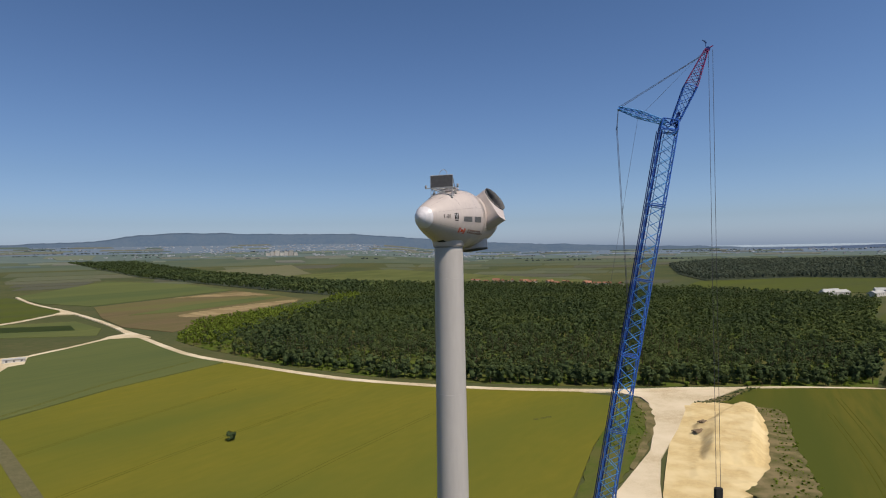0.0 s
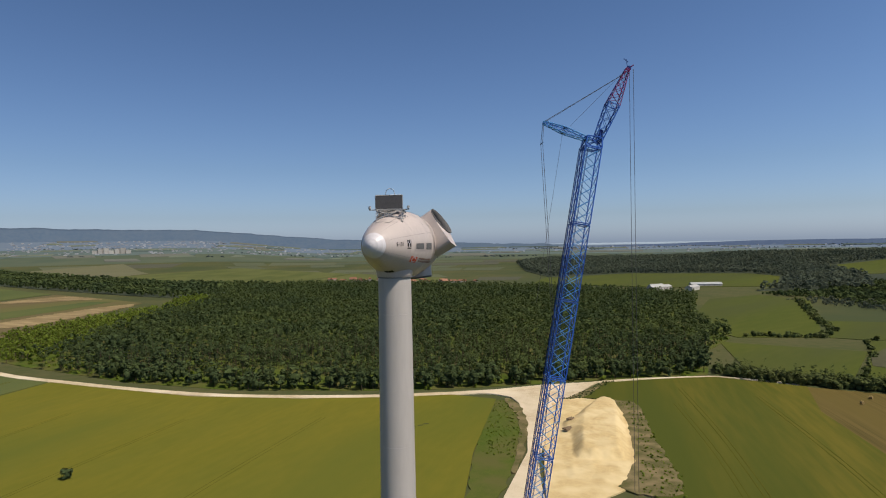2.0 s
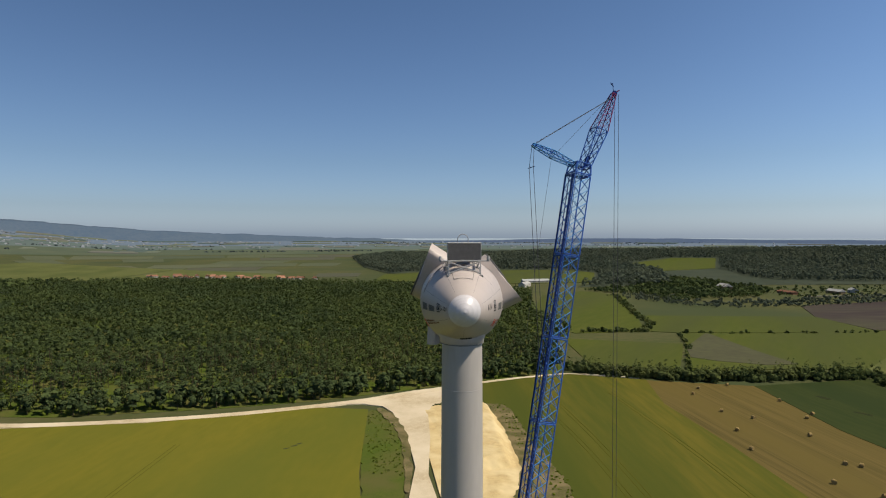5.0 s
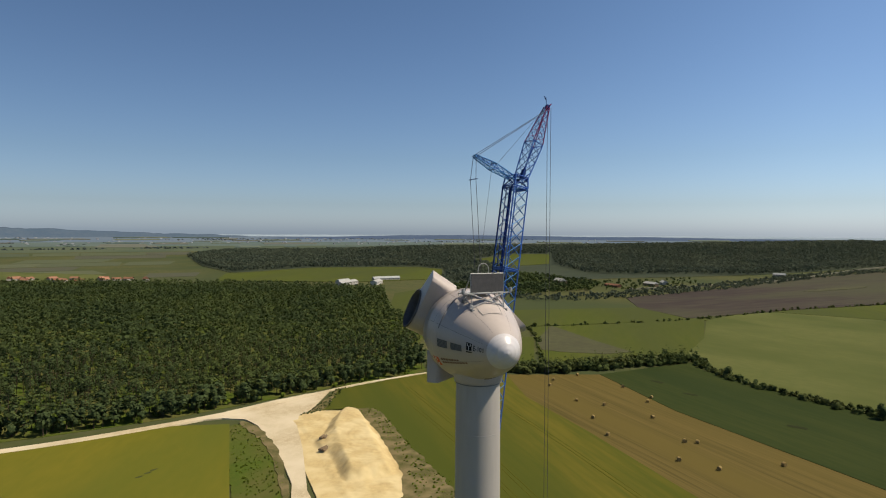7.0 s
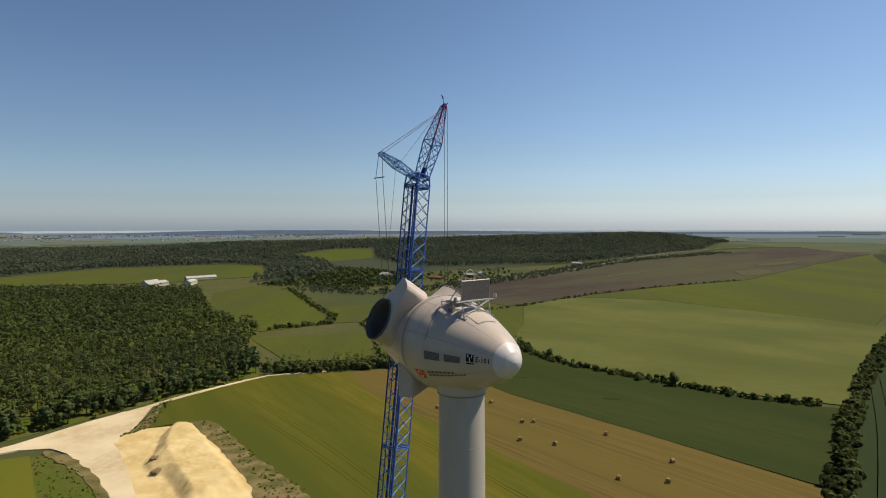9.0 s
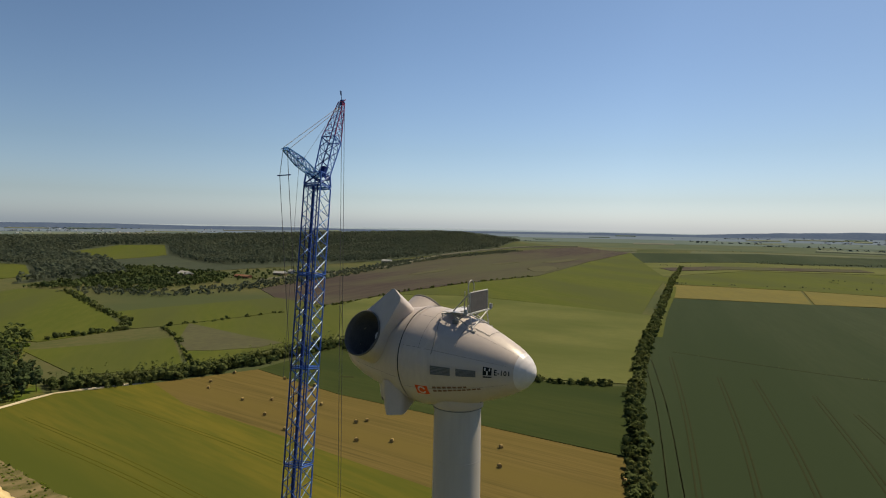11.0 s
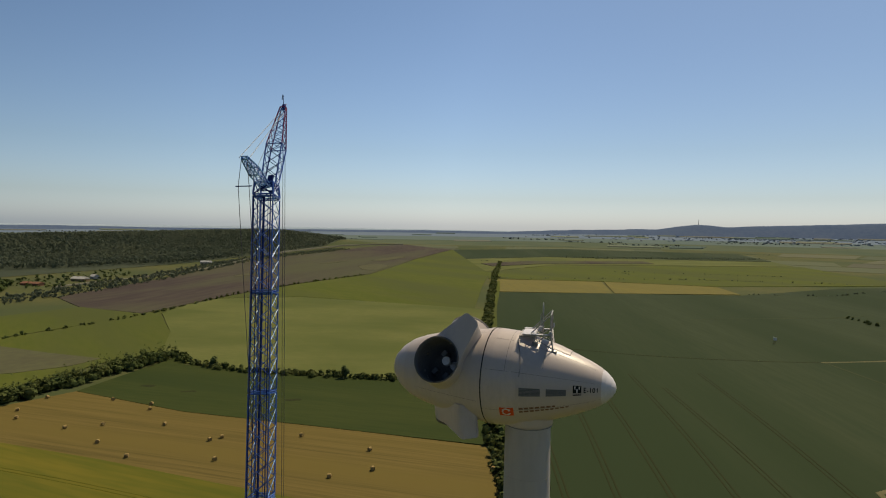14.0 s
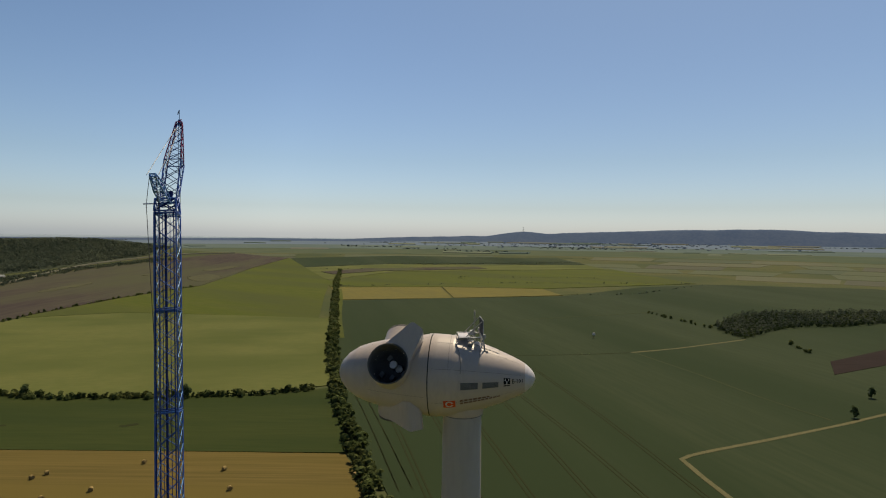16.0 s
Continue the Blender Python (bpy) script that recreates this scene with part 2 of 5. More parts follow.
# ---- building blocks ----


def finish(name, bm, material, smooth=False):
    me = bpy.data.meshes.new(name)
    bm.to_mesh(me)
    bm.free()
    if material:
        me.materials.append(material)
    if smooth:
        me.polygons.foreach_set("use_smooth", [True] * len(me.polygons))
    return me


def part(name, bm, material, parent=None, label="", smooth=False):
    ob = new(name, finish(name, bm, material, smooth))
    if parent:
        ob.parent = parent
    return tagged(ob, label)


def from_arrays(name, verts, faces, material, parent=None, smooth=False):
    me = bpy.data.meshes.new(name)
    me.from_pydata([tuple(v) for v in verts], [], faces)
    if material:
        me.materials.append(material)
    if smooth:
        me.polygons.foreach_set("use_smooth", [True] * len(me.polygons))
    ob = new(name, me)
    if parent:
        ob.parent = parent
    return ob


def empty(name, x=0, y=0, z=0):
    ob = new(name)
    ob.location = (x, y, z)
    bpy.context.view_layer.update()
    return ob


def box(bm, x0, x1, y0, y1, z0, z1, bevel=0.0):
    r = bmesh.ops.create_cube(bm, size=1.0, matrix=Matrix.Translation(((x0 + x1) / 2, (y0 + y1) / 2, (z0 + z1) / 2)) @ Matrix.Diagonal((abs(x1 - x0), abs(y1 - y0), abs(z1 - z0), 1)))
    if bevel:
        vs = set(r["verts"])
        bmesh.ops.bevel(bm, geom=[e for e in bm.edges if e.verts[0] in vs and e.verts[1] in vs], offset=bevel, segments=1, affect='EDGES')


STRUTS = {}


def strut(name, a, b, r, material, parent=None, sides=6):
    """A round or square bar from a to b; bars of one material share a mesh."""
    key = (material.name, sides)
    if key not in STRUTS:
        bm = bmesh.new()
        bmesh.ops.create_cone(bm, cap_ends=True, segments=sides, radius1=1, radius2=1, depth=1)
        STRUTS[key] = finish("bar", bm, material)
    a, b = Vector(a), Vector(b)
    ob = new(name, STRUTS[key])
    ob.parent = parent
    w = b - a
    m = Matrix.Translation((a + b) / 2) @ w.to_track_quat('Z', 'Y').to_matrix().to_4x4() @ Matrix.Diagonal((r, r, w.length, 1))
    if parent:
        p = parent.location.copy()
        q = parent.parent
        while q:
            p += q.location
            q = q.parent
        m = Matrix.Translation(-p) @ m
    ob.matrix_basis = m
    return ob


HILL_A, HILL_B = Vector((1350, 1450)), Vector((2300, 420))


def terrain(x, y):
    """Flat round the site, rising gently to the horizon, with one long wooded hill."""
    r = math.hypot(x, y)
    if r < 1000:
        return 0.0
    p = Vector((x, y))
    t = max(0, min(1, (p - HILL_A).dot(HILL_B - HILL_A) / (HILL_B - HILL_A).length_squared))
    d = (p - HILL_A - t * (HILL_B - HILL_A)).length
    hill = (24 + 22 * t) * math.exp(-(d / 330) ** 2) * min(1, (r - 1000) / 300)
    rise = 0.0
    if r > 2000:
        az = math.degrees(math.atan2(x, y))
        side = min(1, max(0, (4 - az) / 14)) if az < 40 else 0
        side *= min(1, max(0, (az + 75) / 25))
        rise = 84 * side * side * (3 - 2 * side) * (min(r, 4500) / 2500 - 0.8)
    return hill + rise + (0.0 if r < 1200 else 44 * ((min(r, 4900) - 1200) / 3700) ** 1.3)


def drape(name, pts, material, height, label="", category="", kind="structure"):
    """A field or road: an outline laid on the ground as a slab with a standing edge."""
    bm = bmesh.new()
    f = bm.faces.new([bm.verts.new((x, y, 0)) for x, y in pts])
    if f.normal.z < 0:
        f.normal_flip()
    far = max(math.hypot(x, y) for x, y in pts)
    if far > 1150:
        bmesh.ops.triangulate(bm, faces=bm.faces[:])
        for _ in range(5):
            es = [e for e in bm.edges if e.calc_length() > 120]
            if not es:
                break
            bmesh.ops.subdivide_edges(bm, edges=es, cuts=1)
            bmesh.ops.triangulate(bm, faces=bm.faces[:])
    r = bmesh.ops.extrude_face_region(bm, geom=bm.faces[:])
    top = [v for v in r["geom"] if isinstance(v, bmesh.types.BMVert)]
    for v in bm.verts:
        v.co.z = terrain(v.co.x, v.co.y) - 0.3
    for v in top:
        v.co.z = terrain(v.co.x, v.co.y) + height * max(1, math.hypot(v.co.x, v.co.y) / 500)
    bmesh.ops.recalc_face_normals(bm, faces=bm.faces)
    ob = part(name, bm, material)
    return tagged(ob, label, category, "", kind)


def ragged(pts, amp, seed):
    """An outline rounded at its corners and worn uneven along its sides."""
    for _ in range(2):
        pts = [p for a, b in zip(pts, pts[1:] + pts[:1]) for p in ((a[0] * 0.78 + b[0] * 0.22, a[1] * 0.78 + b[1] * 0.22), (a[0] * 0.22 + b[0] * 0.78, a[1] * 0.22 + b[1] * 0.78))]
    out = []
    for a, b in zip(pts, pts[1:] + pts[:1]):
        n = max(1, int(math.hypot(b[0] - a[0], b[1] - a[1]) / 2.0))
        for k in range(n):
            x, y = a[0] + (b[0] - a[0]) * k / n, a[1] + (b[1] - a[1]) * k / n
            out.append((x + amp * noise.noise((x * 0.21, y * 0.21, seed)), y + amp * noise.noise((x * 0.21, y * 0.21, seed + 9))))
    return out


def ribbon(name, line, width, material, height, label="", category="road", widths=None, parent=None):
    """A road or track along a line of points, softened by a spline."""
    pts = []
    n = len(line)
    for i in range(n - 1):
        p0, p1, p2, p3 = (Vector(line[max(0, min(n - 1, k))]) for k in (i - 1, i, i + 1, i + 2))
        steps = max(2, int((p2 - p1).length / 12))
        for s in range(steps):
            t = s / steps
            pts.append(0.5 * ((2 * p1) + (p2 - p0) * t + (2 * p0 - 5 * p1 + 4 * p2 - p3) * t * t + (3 * p1 - p0 - 3 * p2 + p3) * t ** 3))
    pts.append(Vector(line[-1]))
    vs, fs = [], []
    for i, p in enumerate(pts):
        d = (pts[min(i + 1, len(pts) - 1)] - pts[max(i - 1, 0)]).normalized()
        nrm = Vector((-d.y, d.x))
        w = width / 2 * (1 + 0.12 * noise.noise((p.x * 0.06, p.y * 0.06, 3)))
        for s in (-1, 1):
            q = p + nrm * s * w
            h = terrain(q.x, q.y) + height * max(1, q.length / 500)
            vs.append((q.x, q.y, h))
            vs.append((q.x + nrm.x * s * 0.3, q.y + nrm.y * s * 0.3, terrain(q.x, q.y) - 0.2))
    for i in range(len(pts) - 1):
        a, b = 4 * i, 4 * i + 4
        fs += [(a, a + 2, b + 2, b), (a + 1, a, b, b + 1), (a + 2, a + 3, b + 3, b + 2)]
    ob = from_arrays(name, vs, fs, material, parent)
    if not parent:
        tagged(ob, label, category, "", "structure")
    return ob


# ---- the ground and the distance ----
def polar_sheet(r0, r1, rings, height, segs=180):
    vs, fs = [], []
    for i in range(rings + 1):
        r = r0 + (r1 - r0) * (i / rings)
        for k in range(segs):
            a = 2 * math.pi * k / segs
            x, y = r * math.sin(a), r * math.cos(a)
            vs.append((x, y, height(x, y)))
    for i in range(rings):
        for k in range(segs):
            k2 = (k + 1) % segs
            fs.append((i * segs + k, (i + 1) * segs + k, (i + 1) * segs + k2, i * segs + k2))
    return vs, fs


vs, fs = polar_sheet(0.5, 4900, 90, lambda x, y: terrain(x, y))
ground = from_arrays("ground", vs, fs[::-1], M_GROUND)
ground.data.flip_normals() if ground.data.polygons[0].normal.z < 0 else None
tagged(ground, "green meadow ground stretching out to the hazy horizon", "ground", "", "structure")
# three rings of the plain, each with more haze in its colour
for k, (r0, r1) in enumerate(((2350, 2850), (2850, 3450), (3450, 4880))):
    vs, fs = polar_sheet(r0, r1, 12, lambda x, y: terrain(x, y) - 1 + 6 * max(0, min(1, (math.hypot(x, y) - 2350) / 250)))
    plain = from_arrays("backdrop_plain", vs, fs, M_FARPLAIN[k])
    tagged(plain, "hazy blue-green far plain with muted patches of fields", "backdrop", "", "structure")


def ridge(name, rows, dist, material, label, depth=250, rough=4.0):
    """A far range of hills: azimuth and elevation of its crest, as a solid rounded ridge."""
    az = [r[0] for r in rows]
    vs, fs, n = [], [], 0
    a = az[0]
    eye = 82
    while a <= az[-1] + 1e-6:
        el = np.interp(a, az, [r[1] for r in rows])
        crest = eye + dist * math.tan(radians(el)) + rough * (noise.noise((a * 0.5, dist * 0.01, 0)) + 0.5 * noise.noise((a * 2.1, 5, 0)))
        s, c = math.sin(radians(a)), math.cos(radians(a))
        base = 25
        for d, h in ((-depth, base), (-depth * 0.5, base + (crest - base) * 0.55), (-depth * 0.2, base + (crest - base) * 0.9), (0, crest), (60, base)):
            vs.append((s * (dist + d), c * (dist + d), h))
        n += 1
        a += 0.4
    for i in range(n - 1):
        for k in range(4):
            fs.append((i * 5 + k, i * 5 + k + 1, i * 5 + 5 + k + 1, i * 5 + 5 + k))
    ob = from_arrays(name, vs, fs, material, smooth=True)
    return tagged(ob, label, "hills", "", "structure")


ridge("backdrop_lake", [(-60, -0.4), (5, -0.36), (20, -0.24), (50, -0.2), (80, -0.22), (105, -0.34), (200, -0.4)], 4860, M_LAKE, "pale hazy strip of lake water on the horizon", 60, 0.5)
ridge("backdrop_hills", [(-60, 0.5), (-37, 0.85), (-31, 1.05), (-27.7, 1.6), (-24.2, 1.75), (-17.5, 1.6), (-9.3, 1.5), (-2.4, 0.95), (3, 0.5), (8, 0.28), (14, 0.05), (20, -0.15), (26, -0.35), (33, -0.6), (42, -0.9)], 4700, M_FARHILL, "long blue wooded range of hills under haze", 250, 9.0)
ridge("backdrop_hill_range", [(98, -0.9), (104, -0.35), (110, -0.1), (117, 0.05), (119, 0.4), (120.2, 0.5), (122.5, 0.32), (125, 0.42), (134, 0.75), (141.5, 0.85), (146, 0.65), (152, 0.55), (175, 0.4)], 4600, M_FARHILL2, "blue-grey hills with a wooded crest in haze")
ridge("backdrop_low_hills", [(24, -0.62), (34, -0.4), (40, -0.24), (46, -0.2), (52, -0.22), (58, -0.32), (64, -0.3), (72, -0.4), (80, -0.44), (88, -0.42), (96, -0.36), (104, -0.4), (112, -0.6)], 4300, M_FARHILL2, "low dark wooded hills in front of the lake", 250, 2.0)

# ---- fields ----
drape("field_wheat", [(-150, 338), (-127, 316), (-65, 274), (-9, 252), (33, 243), (65, 237), (84, 223), (52, 154), (32, 100), (10, 40), (-20, -60), (-260, -60), (-225, 120), (-186, 261)], M_WHEAT, 0.5, "yellow-green ripening wheat field with faint streaks", "field")
drape("field_green_wheat", [(-300, 456), (-278, 464), (-196, 371), (-152, 339), (-188, 261), (-227, 120), (-300, 60), (-420, 120), (-296, 315), (-316, 363), (-308, 407)], M_WHEAT2, 0.45, "blue-green young wheat field", "field")
drape("grass_verge", ragged([(83, 224), (89, 219), (87, 197), (78, 171), (64, 140), (45, 109), (32, 98), (52, 154)], 1.6, 3), M_GRASS, 0.35, "rough dark green grass with bare spots beside the track", "grass")
drape("scrub_bank", ragged([(136, 204), (141, 203), (144, 197), (143, 188), (137, 178), (131, 164), (124, 150), (119, 136), (111, 116), (101, 97), (84, 108), (103, 128), (114, 149), (131, 184)], 1.6, 3), M_SCRUB, 0.6, "dry brown scrubby bank beside the sand pad", "bank")
drape("field_barley", [(121, 215), (150, 238), (185, 237), (216, 232), (240, 205), (245, 199), (214, 160), (190, 108), (165, 60), (140, 10), (130, -34), (110, -60), (40, -60), (60, 60), (93, 99), (103, 116), (118, 153), (135, 188), (138, 197), (130, 207)], M_BARLEY, 0.5, "yellow-green barley field with faint wheel tracks", "field")
drape("field_stubble", [(245, 199), (286, 160), (247, 96), (220, 30), (192, -36), (150, -36), (130, -34), (140, 10), (165, 60), (190, 108), (214, 160)], M_STUBBLE, 0.25, "golden-brown mown stubble field with swath lines", "field")
drape("field_beet", [(286, 160), (364, 135), (344, 124), (324, 89), (303, 20), (294, -31), (297, -53), (250, -46), (192, -38), (220, 30), (247, 96)], M_DARKGREEN, 0.4, "dark green strip of leafy crop", "field")
drape("field_pale", [(373, 134), (385, 150), (459, 168), (560, 207), (620, 203), (677, 180), (692, 90), (645, 0), (580, -112), (420, -79), (303, -55), (302, -30), (305, 22), (322, 75), (348, 126)], M_PALE, 0.45, "pale yellow-green grain field with darker patches", "field")
for x, y in ((294, 128), (281, 103), (262, 48)):
    drape("weedy_spot", ragged([(x - 1.5, y - 4), (x + 1.5, y - 4), (x + 1.2, y + 4), (x - 1.2, y + 4)], 1.2, 6), M_TRAM, 0.44, "small dark weedy spot in the crop", "patch")
drape("field_wedge", [(280, 200), (356, 172), (377, 147), (459, 168), (558, 208), (601, 204), (563, 224), (467, 262), (399, 302), (361, 263)], M_MID, 0.4, "green wedge-shaped field behind the tree belt", "field")
drape("field_small_brown", [(419, 290), (415, 280), (381, 219), (363, 180), (343, 189), (327, 212), (322, 229), (350, 255)], M_WEEDY, 0.55, "narrow strip of brown tilled earth", "field")
drape("field_meadow", [(503, 612), (397, 494), (330, 390), (323, 345), (382, 322), (460, 404), (599, 552), (594, 633)], M_MID, 0.4, "bright green meadow beside the forest", "field")
drape("field_meadow_low", [(306, 320), (361, 266), (280, 204), (250, 251), (298, 333)], M_MID, 0.35, "bright green meadow along the forest edge", "field")
drape("field_green_slope", [(399, 306), (467, 266), (556, 219), (607, 302), (482, 383), (460, 396), (386, 320)], M_MID, 0.38, "green field before the ploughed land", "field")
drape("field_ploughed", [(607, 302), (692, 365), (795, 348), (927, 328), (1280, 300), (1497, 255), (1900, 80), (2298, -134), (1995, -272), (1500, -110), (1030, 10), (856, 114), (712, 177), (563, 226)], M_BROWN, 0.3, "wide dark brown ploughed field", "field")
for pts in ([(1229, 39), (1323, -12), (1229, -37), (1089, 9)], [(1420, 10), (1600, -70), (1560, -90), (1400, -25)], [(980, 235), (1150, 190), (1120, 175), (960, 220)], [(1300, 120), (1420, 70), (1400, 60), (1290, 105)]):
    drape("field_patch", ragged(pts, 7, 5), M_WEEDY, 0.42, "pale green overgrown patch in the ploughed land", "field")
drape("field_long_green", [(680, 183), (712, 174), (856, 110), (1030, 6), (1500, -114), (1995, -276), (1061, -214), (812, -153), (579, -100), (647, 0), (695, 90)], M_MID, 0.35, "long green strip of field", "field")
drape("field_dark", [(100, -36), (183, -44), (258, -53), (350, -68), (458, -92), (606, -127), (742, -158), (728, -314), (700, -480), (790, -700), (806, -873), (640, -1100), (300, -1000), (0, -700), (-60, -300), (20, -46)], M_DARK, 0.4, "wide dark blue-green field of young crop", "field")
drape("field_yellow", [(942, -190), (897, -368), (728, -316), (752, -160)], M_YELLOW, 0.4, "golden yellow cut grain field", "field")
drape("field_yellow_far", [(895, -371), (815, -518), (712, -490), (728, -319)], M_YELLOW, 0.45, "ochre yellow cut grain field", "field")
drape("field_far_green", [(950, -190), (905, -368), (822, -522), (830, -873), (1250, -1000), (1300, -420), (1100, -216)], M_MID, 0.3, "far green field behind the yellow strip", "field")
drape("field_far_brown", [(1110, -218), (1310, -420), (1260, -990), (1420, -1050), (1600, -500), (1500, -240)], M_PALE, 0.3, "far muted green field", "field")
drape("field_far_tilled", [(1250, -260), (1330, -400), (1340, -680), (1420, -690), (1420, -380), (1330, -250)], M_BROWN, 0.6, "far strip of tilled brown earth", "field")
drape("field_far_pale", [(1520, -240), (1620, -500), (1440, -1060), (1800, -1200), (2100, -700), (1990, -280)], M_DARK, 0.3, "far dull green field", "field")
drape("field_brown_corner", [(245, -405), (262, -500), (224, -440), (216, -367)], M_SOIL, 0.65, "small brown tilled field beside the copse", "field")
drape("field_tilled_west", [(-505, 778), (-414, 1090), (-300, 960), (-226, 860), (-262, 495), (-335, 541), (-408, 630)], M_TILL, 0.35, "brown tilled field beside the forest", "field")
drape("field_tan_streak", ragged([(-470, 905), (-420, 985), (-392, 1050), (-330, 985), (-300, 945), (-345, 950), (-400, 945)], 8, 3), M_TAN, 0.55, "pale tan streak of dry soil", "field")
drape("field_tan_streak_near", ragged([(-330, 640), (-300, 735), (-262, 820), (-231, 850), (-228, 815), (-246, 735), (-268, 650), (-295, 615)], 6, 3), M_TAN, 0.6, "pale tan band of dry soil beside the forest", "field")
drape("field_green_middle", [(-390, 655), (-375, 780), (-310, 905), (-275, 900), (-300, 800), (-340, 690)], M_WHEAT2, 0.5, "green band between tilled strips", "field")
drape("field_west_green", [(-780, 985), (-526, 745), (-500, 700), (-495, 590), (-640, 560), (-900, 800)], M_MID, 0.35, "green field beyond the chalk track", "field")
drape("field_west_dark", [(-485, 570), (-420, 600), (-350, 530), (-325, 480), (-440, 470), (-560, 520)], M_WHEAT2, 0.35, "green field between the tracks", "field")
drape("field_west_strip", [(-480, 545), (-400, 560), (-370, 520), (-470, 500)], M_DARKGREEN, 0.45, "dark green crop strip", "field")
drape("field_north_west", [(-790, 1010), (-640, 860), (-520, 795), (-430, 1110), (-620, 1340), (-900, 1500)], M_WHEAT2, 0.3, "far green field beside the woods", "field")
drape("field_clearing", [(497, 1131), (721, 1177), (925, 1035), (915, 940), (734, 752), (565, 804), (405, 974)], M_MID, 0.4, "green clearing behind the forest", "field")
drape("field_hill", [(1180, 1085), (1350, 1095), (1425, 1010), (1233, 872), (1085, 897)], M_MID, 0.5, "green hillside field between woods", "field")
drape("field_north", [(-520, 1600), (-250, 1280), (-60, 1180), (120, 1500), (-200, 2000)], M_PALE, 0.4, "pale green far fields behind the forest", "field")
drape("field_north_strip", [(130, 1500), (-50, 1180), (130, 1100), (270, 1010), (300, 1250)], M_PALE, 0.4, "patchwork of pale far fields", "field")

# ---- roads ----
ribbon("road_chalk", [(-772, 994), (-636, 842), (-511, 723), (-412, 620), (-342, 541), (-303, 492), (-278, 466), (-196, 373), (-143, 331), (-85, 291), (-43, 268), (18, 248), (67, 240), (105, 238), (135, 240)], 5.2, M_ROAD, 0.62, "white chalk gravel field road along the forest")
ribbon("road_branch", [(-288, 470), (-301, 458), (-306, 407), (-311, 363), (-292, 315), (-260, 240)], 4.5, M_ROAD, 0.58, "white chalk gravel branch track")
ribbon("road_west", [(-500, 708), (-492, 650), (-489, 579), (-520, 470)], 4.0, M_ROAD, 0.58, "pale gravel track across the fields")
ribbon("path_forest", [(140, 240), (165, 241), (190, 238), (216, 233), (236, 214), (244, 203)], 1.8, M_ROAD, 0.58, "thin pale path along the forest edge", "path")
drape("road_junction", [(-318, 515), (-296, 492), (-266, 462), (-290, 458), (-305, 452), (-308, 470), (-302, 488)], M_ROAD, 0.66, "widened white gravel road junction", "road")
drape("road_fork", [(-545, 760), (-500, 715), (-470, 680), (-496, 675), (-505, 705)], M_ROAD, 0.66, "widened white gravel fork", "road")
drape("track_access", [(40, 100), (47, 109), (71, 148), (80, 171), (88, 197), (92, 213), (92, 224), (85, 233), (70, 240), (118, 243), (149, 241), (122, 217), (112, 212), (104, 200), (91, 174), (72, 140), (64, 118), (58, 98)], M_ROAD, 0.54, "white gravel site track joining the chalk road", "road")

drape("sand_apron", [(58, 96), (62, 110), (70, 130), (84, 164), (96, 190), (102, 206), (112, 214), (124, 213), (138, 204), (133, 186), (116, 150), (104, 128), (92, 110)], M_SAND, 0.5, "flat apron of yellow sand beside the track", "sand")
ribbon("road_valley", [(800, 420), (845, 405), (950, 364), (1159, 315), (1648, 266), (1993, 112), (2300, -120)], 5.5, M_FARROAD, 0.9, "pale country road along the foot of the hill")
# wheel tracks in the crops
def wheel_track(a, b, material, gauge=1.9, width=0.55, h=0.56, bend=2.0):
    a, b = Vector(a), Vector(b)
    n = Vector((-(b - a).y, (b - a).x)).normalized()
    m = (a + b) / 2 + n * bend
    for s in (-1, 1):
        ob = ribbon("wheel_track", [tuple(p + n * s * gauge / 2) for p in (a, m, b)], width, material, h, "twin wheel track pressed into the crop", "track")


for a, b in (((382, -90), (120, -49)), ((330, -107), (110, -63)), ((330, -126), (100, -79)), ((300, -146), (90, -97)), ((270, -152), (90, -116)), ((300, -190), (95, -138))):
    wheel_track(a, b, M_TRAM, h=0.46)
for a, b in (((372, -71), (150, -45)), ((373, -76), (150, -50))):
    wheel_track(a, b, M_FAINT, 0.1, 0.5, 0.47)
for a, b in (((182, 216), (112, 66)), ((162, 190), (104, 64)), ((207, 190), (135, 40))):
    wheel_track(a, b, M_TRAMB, 1.8, 0.35, 0.56)
for a, b in (((-208, 206), (-176, 343)), ((-190, 60), (-116, 256)), ((-150, 40), (-60, 230)), ((-100, 20), (0, 215))):
    wheel_track(a, b, M_TRAMB, 1.8, 0.25, 0.54, 5)
ribbon("path_field", [(60, -135), (102, -148), (132, -158), (139, -166), (141, -210), (144, -270), (147, -304), (150, -380)], 2.2, M_PATH, 0.5, "sandy field path turning a corner", "path")
ribbon("path_field", [(322, -290), (323, -335), (329, -382), (335, -426)], 2.5, M_PATH, 0.5, "pale field path to the copse", "path")
ribbon("path_field", [(320, -292), (252, -283), (193, -272), (150, -268)], 1.0, M_FAINT, 0.47, "faint footpath across the crop", "path")
ribbon("path_field", [(505, -300), (507, -343), (510, -453), (520, -500)], 1.6, M_FAINT, 0.47, "faint field path behind the hide", "path")
ribbon("path_field", [(400, -95), (353, -175), (330, -244), (322, -290)], 1.2, M_TRAM, 0.48, "dark track across the crop", "path")
ribbon("path_corner", [(-185, 172), (-170, 157), (-139, 125), (-120, 105), (-90, 70)], 5, M_PATH, 0.56, "greyish brown field path beside the wheat", "path")
ribbon("path_hedge", [(900, -196), (772, -168), (606, -128), (458, -96)], 5, M_MID, 0.6, "grassy field path along the hedge", "path")

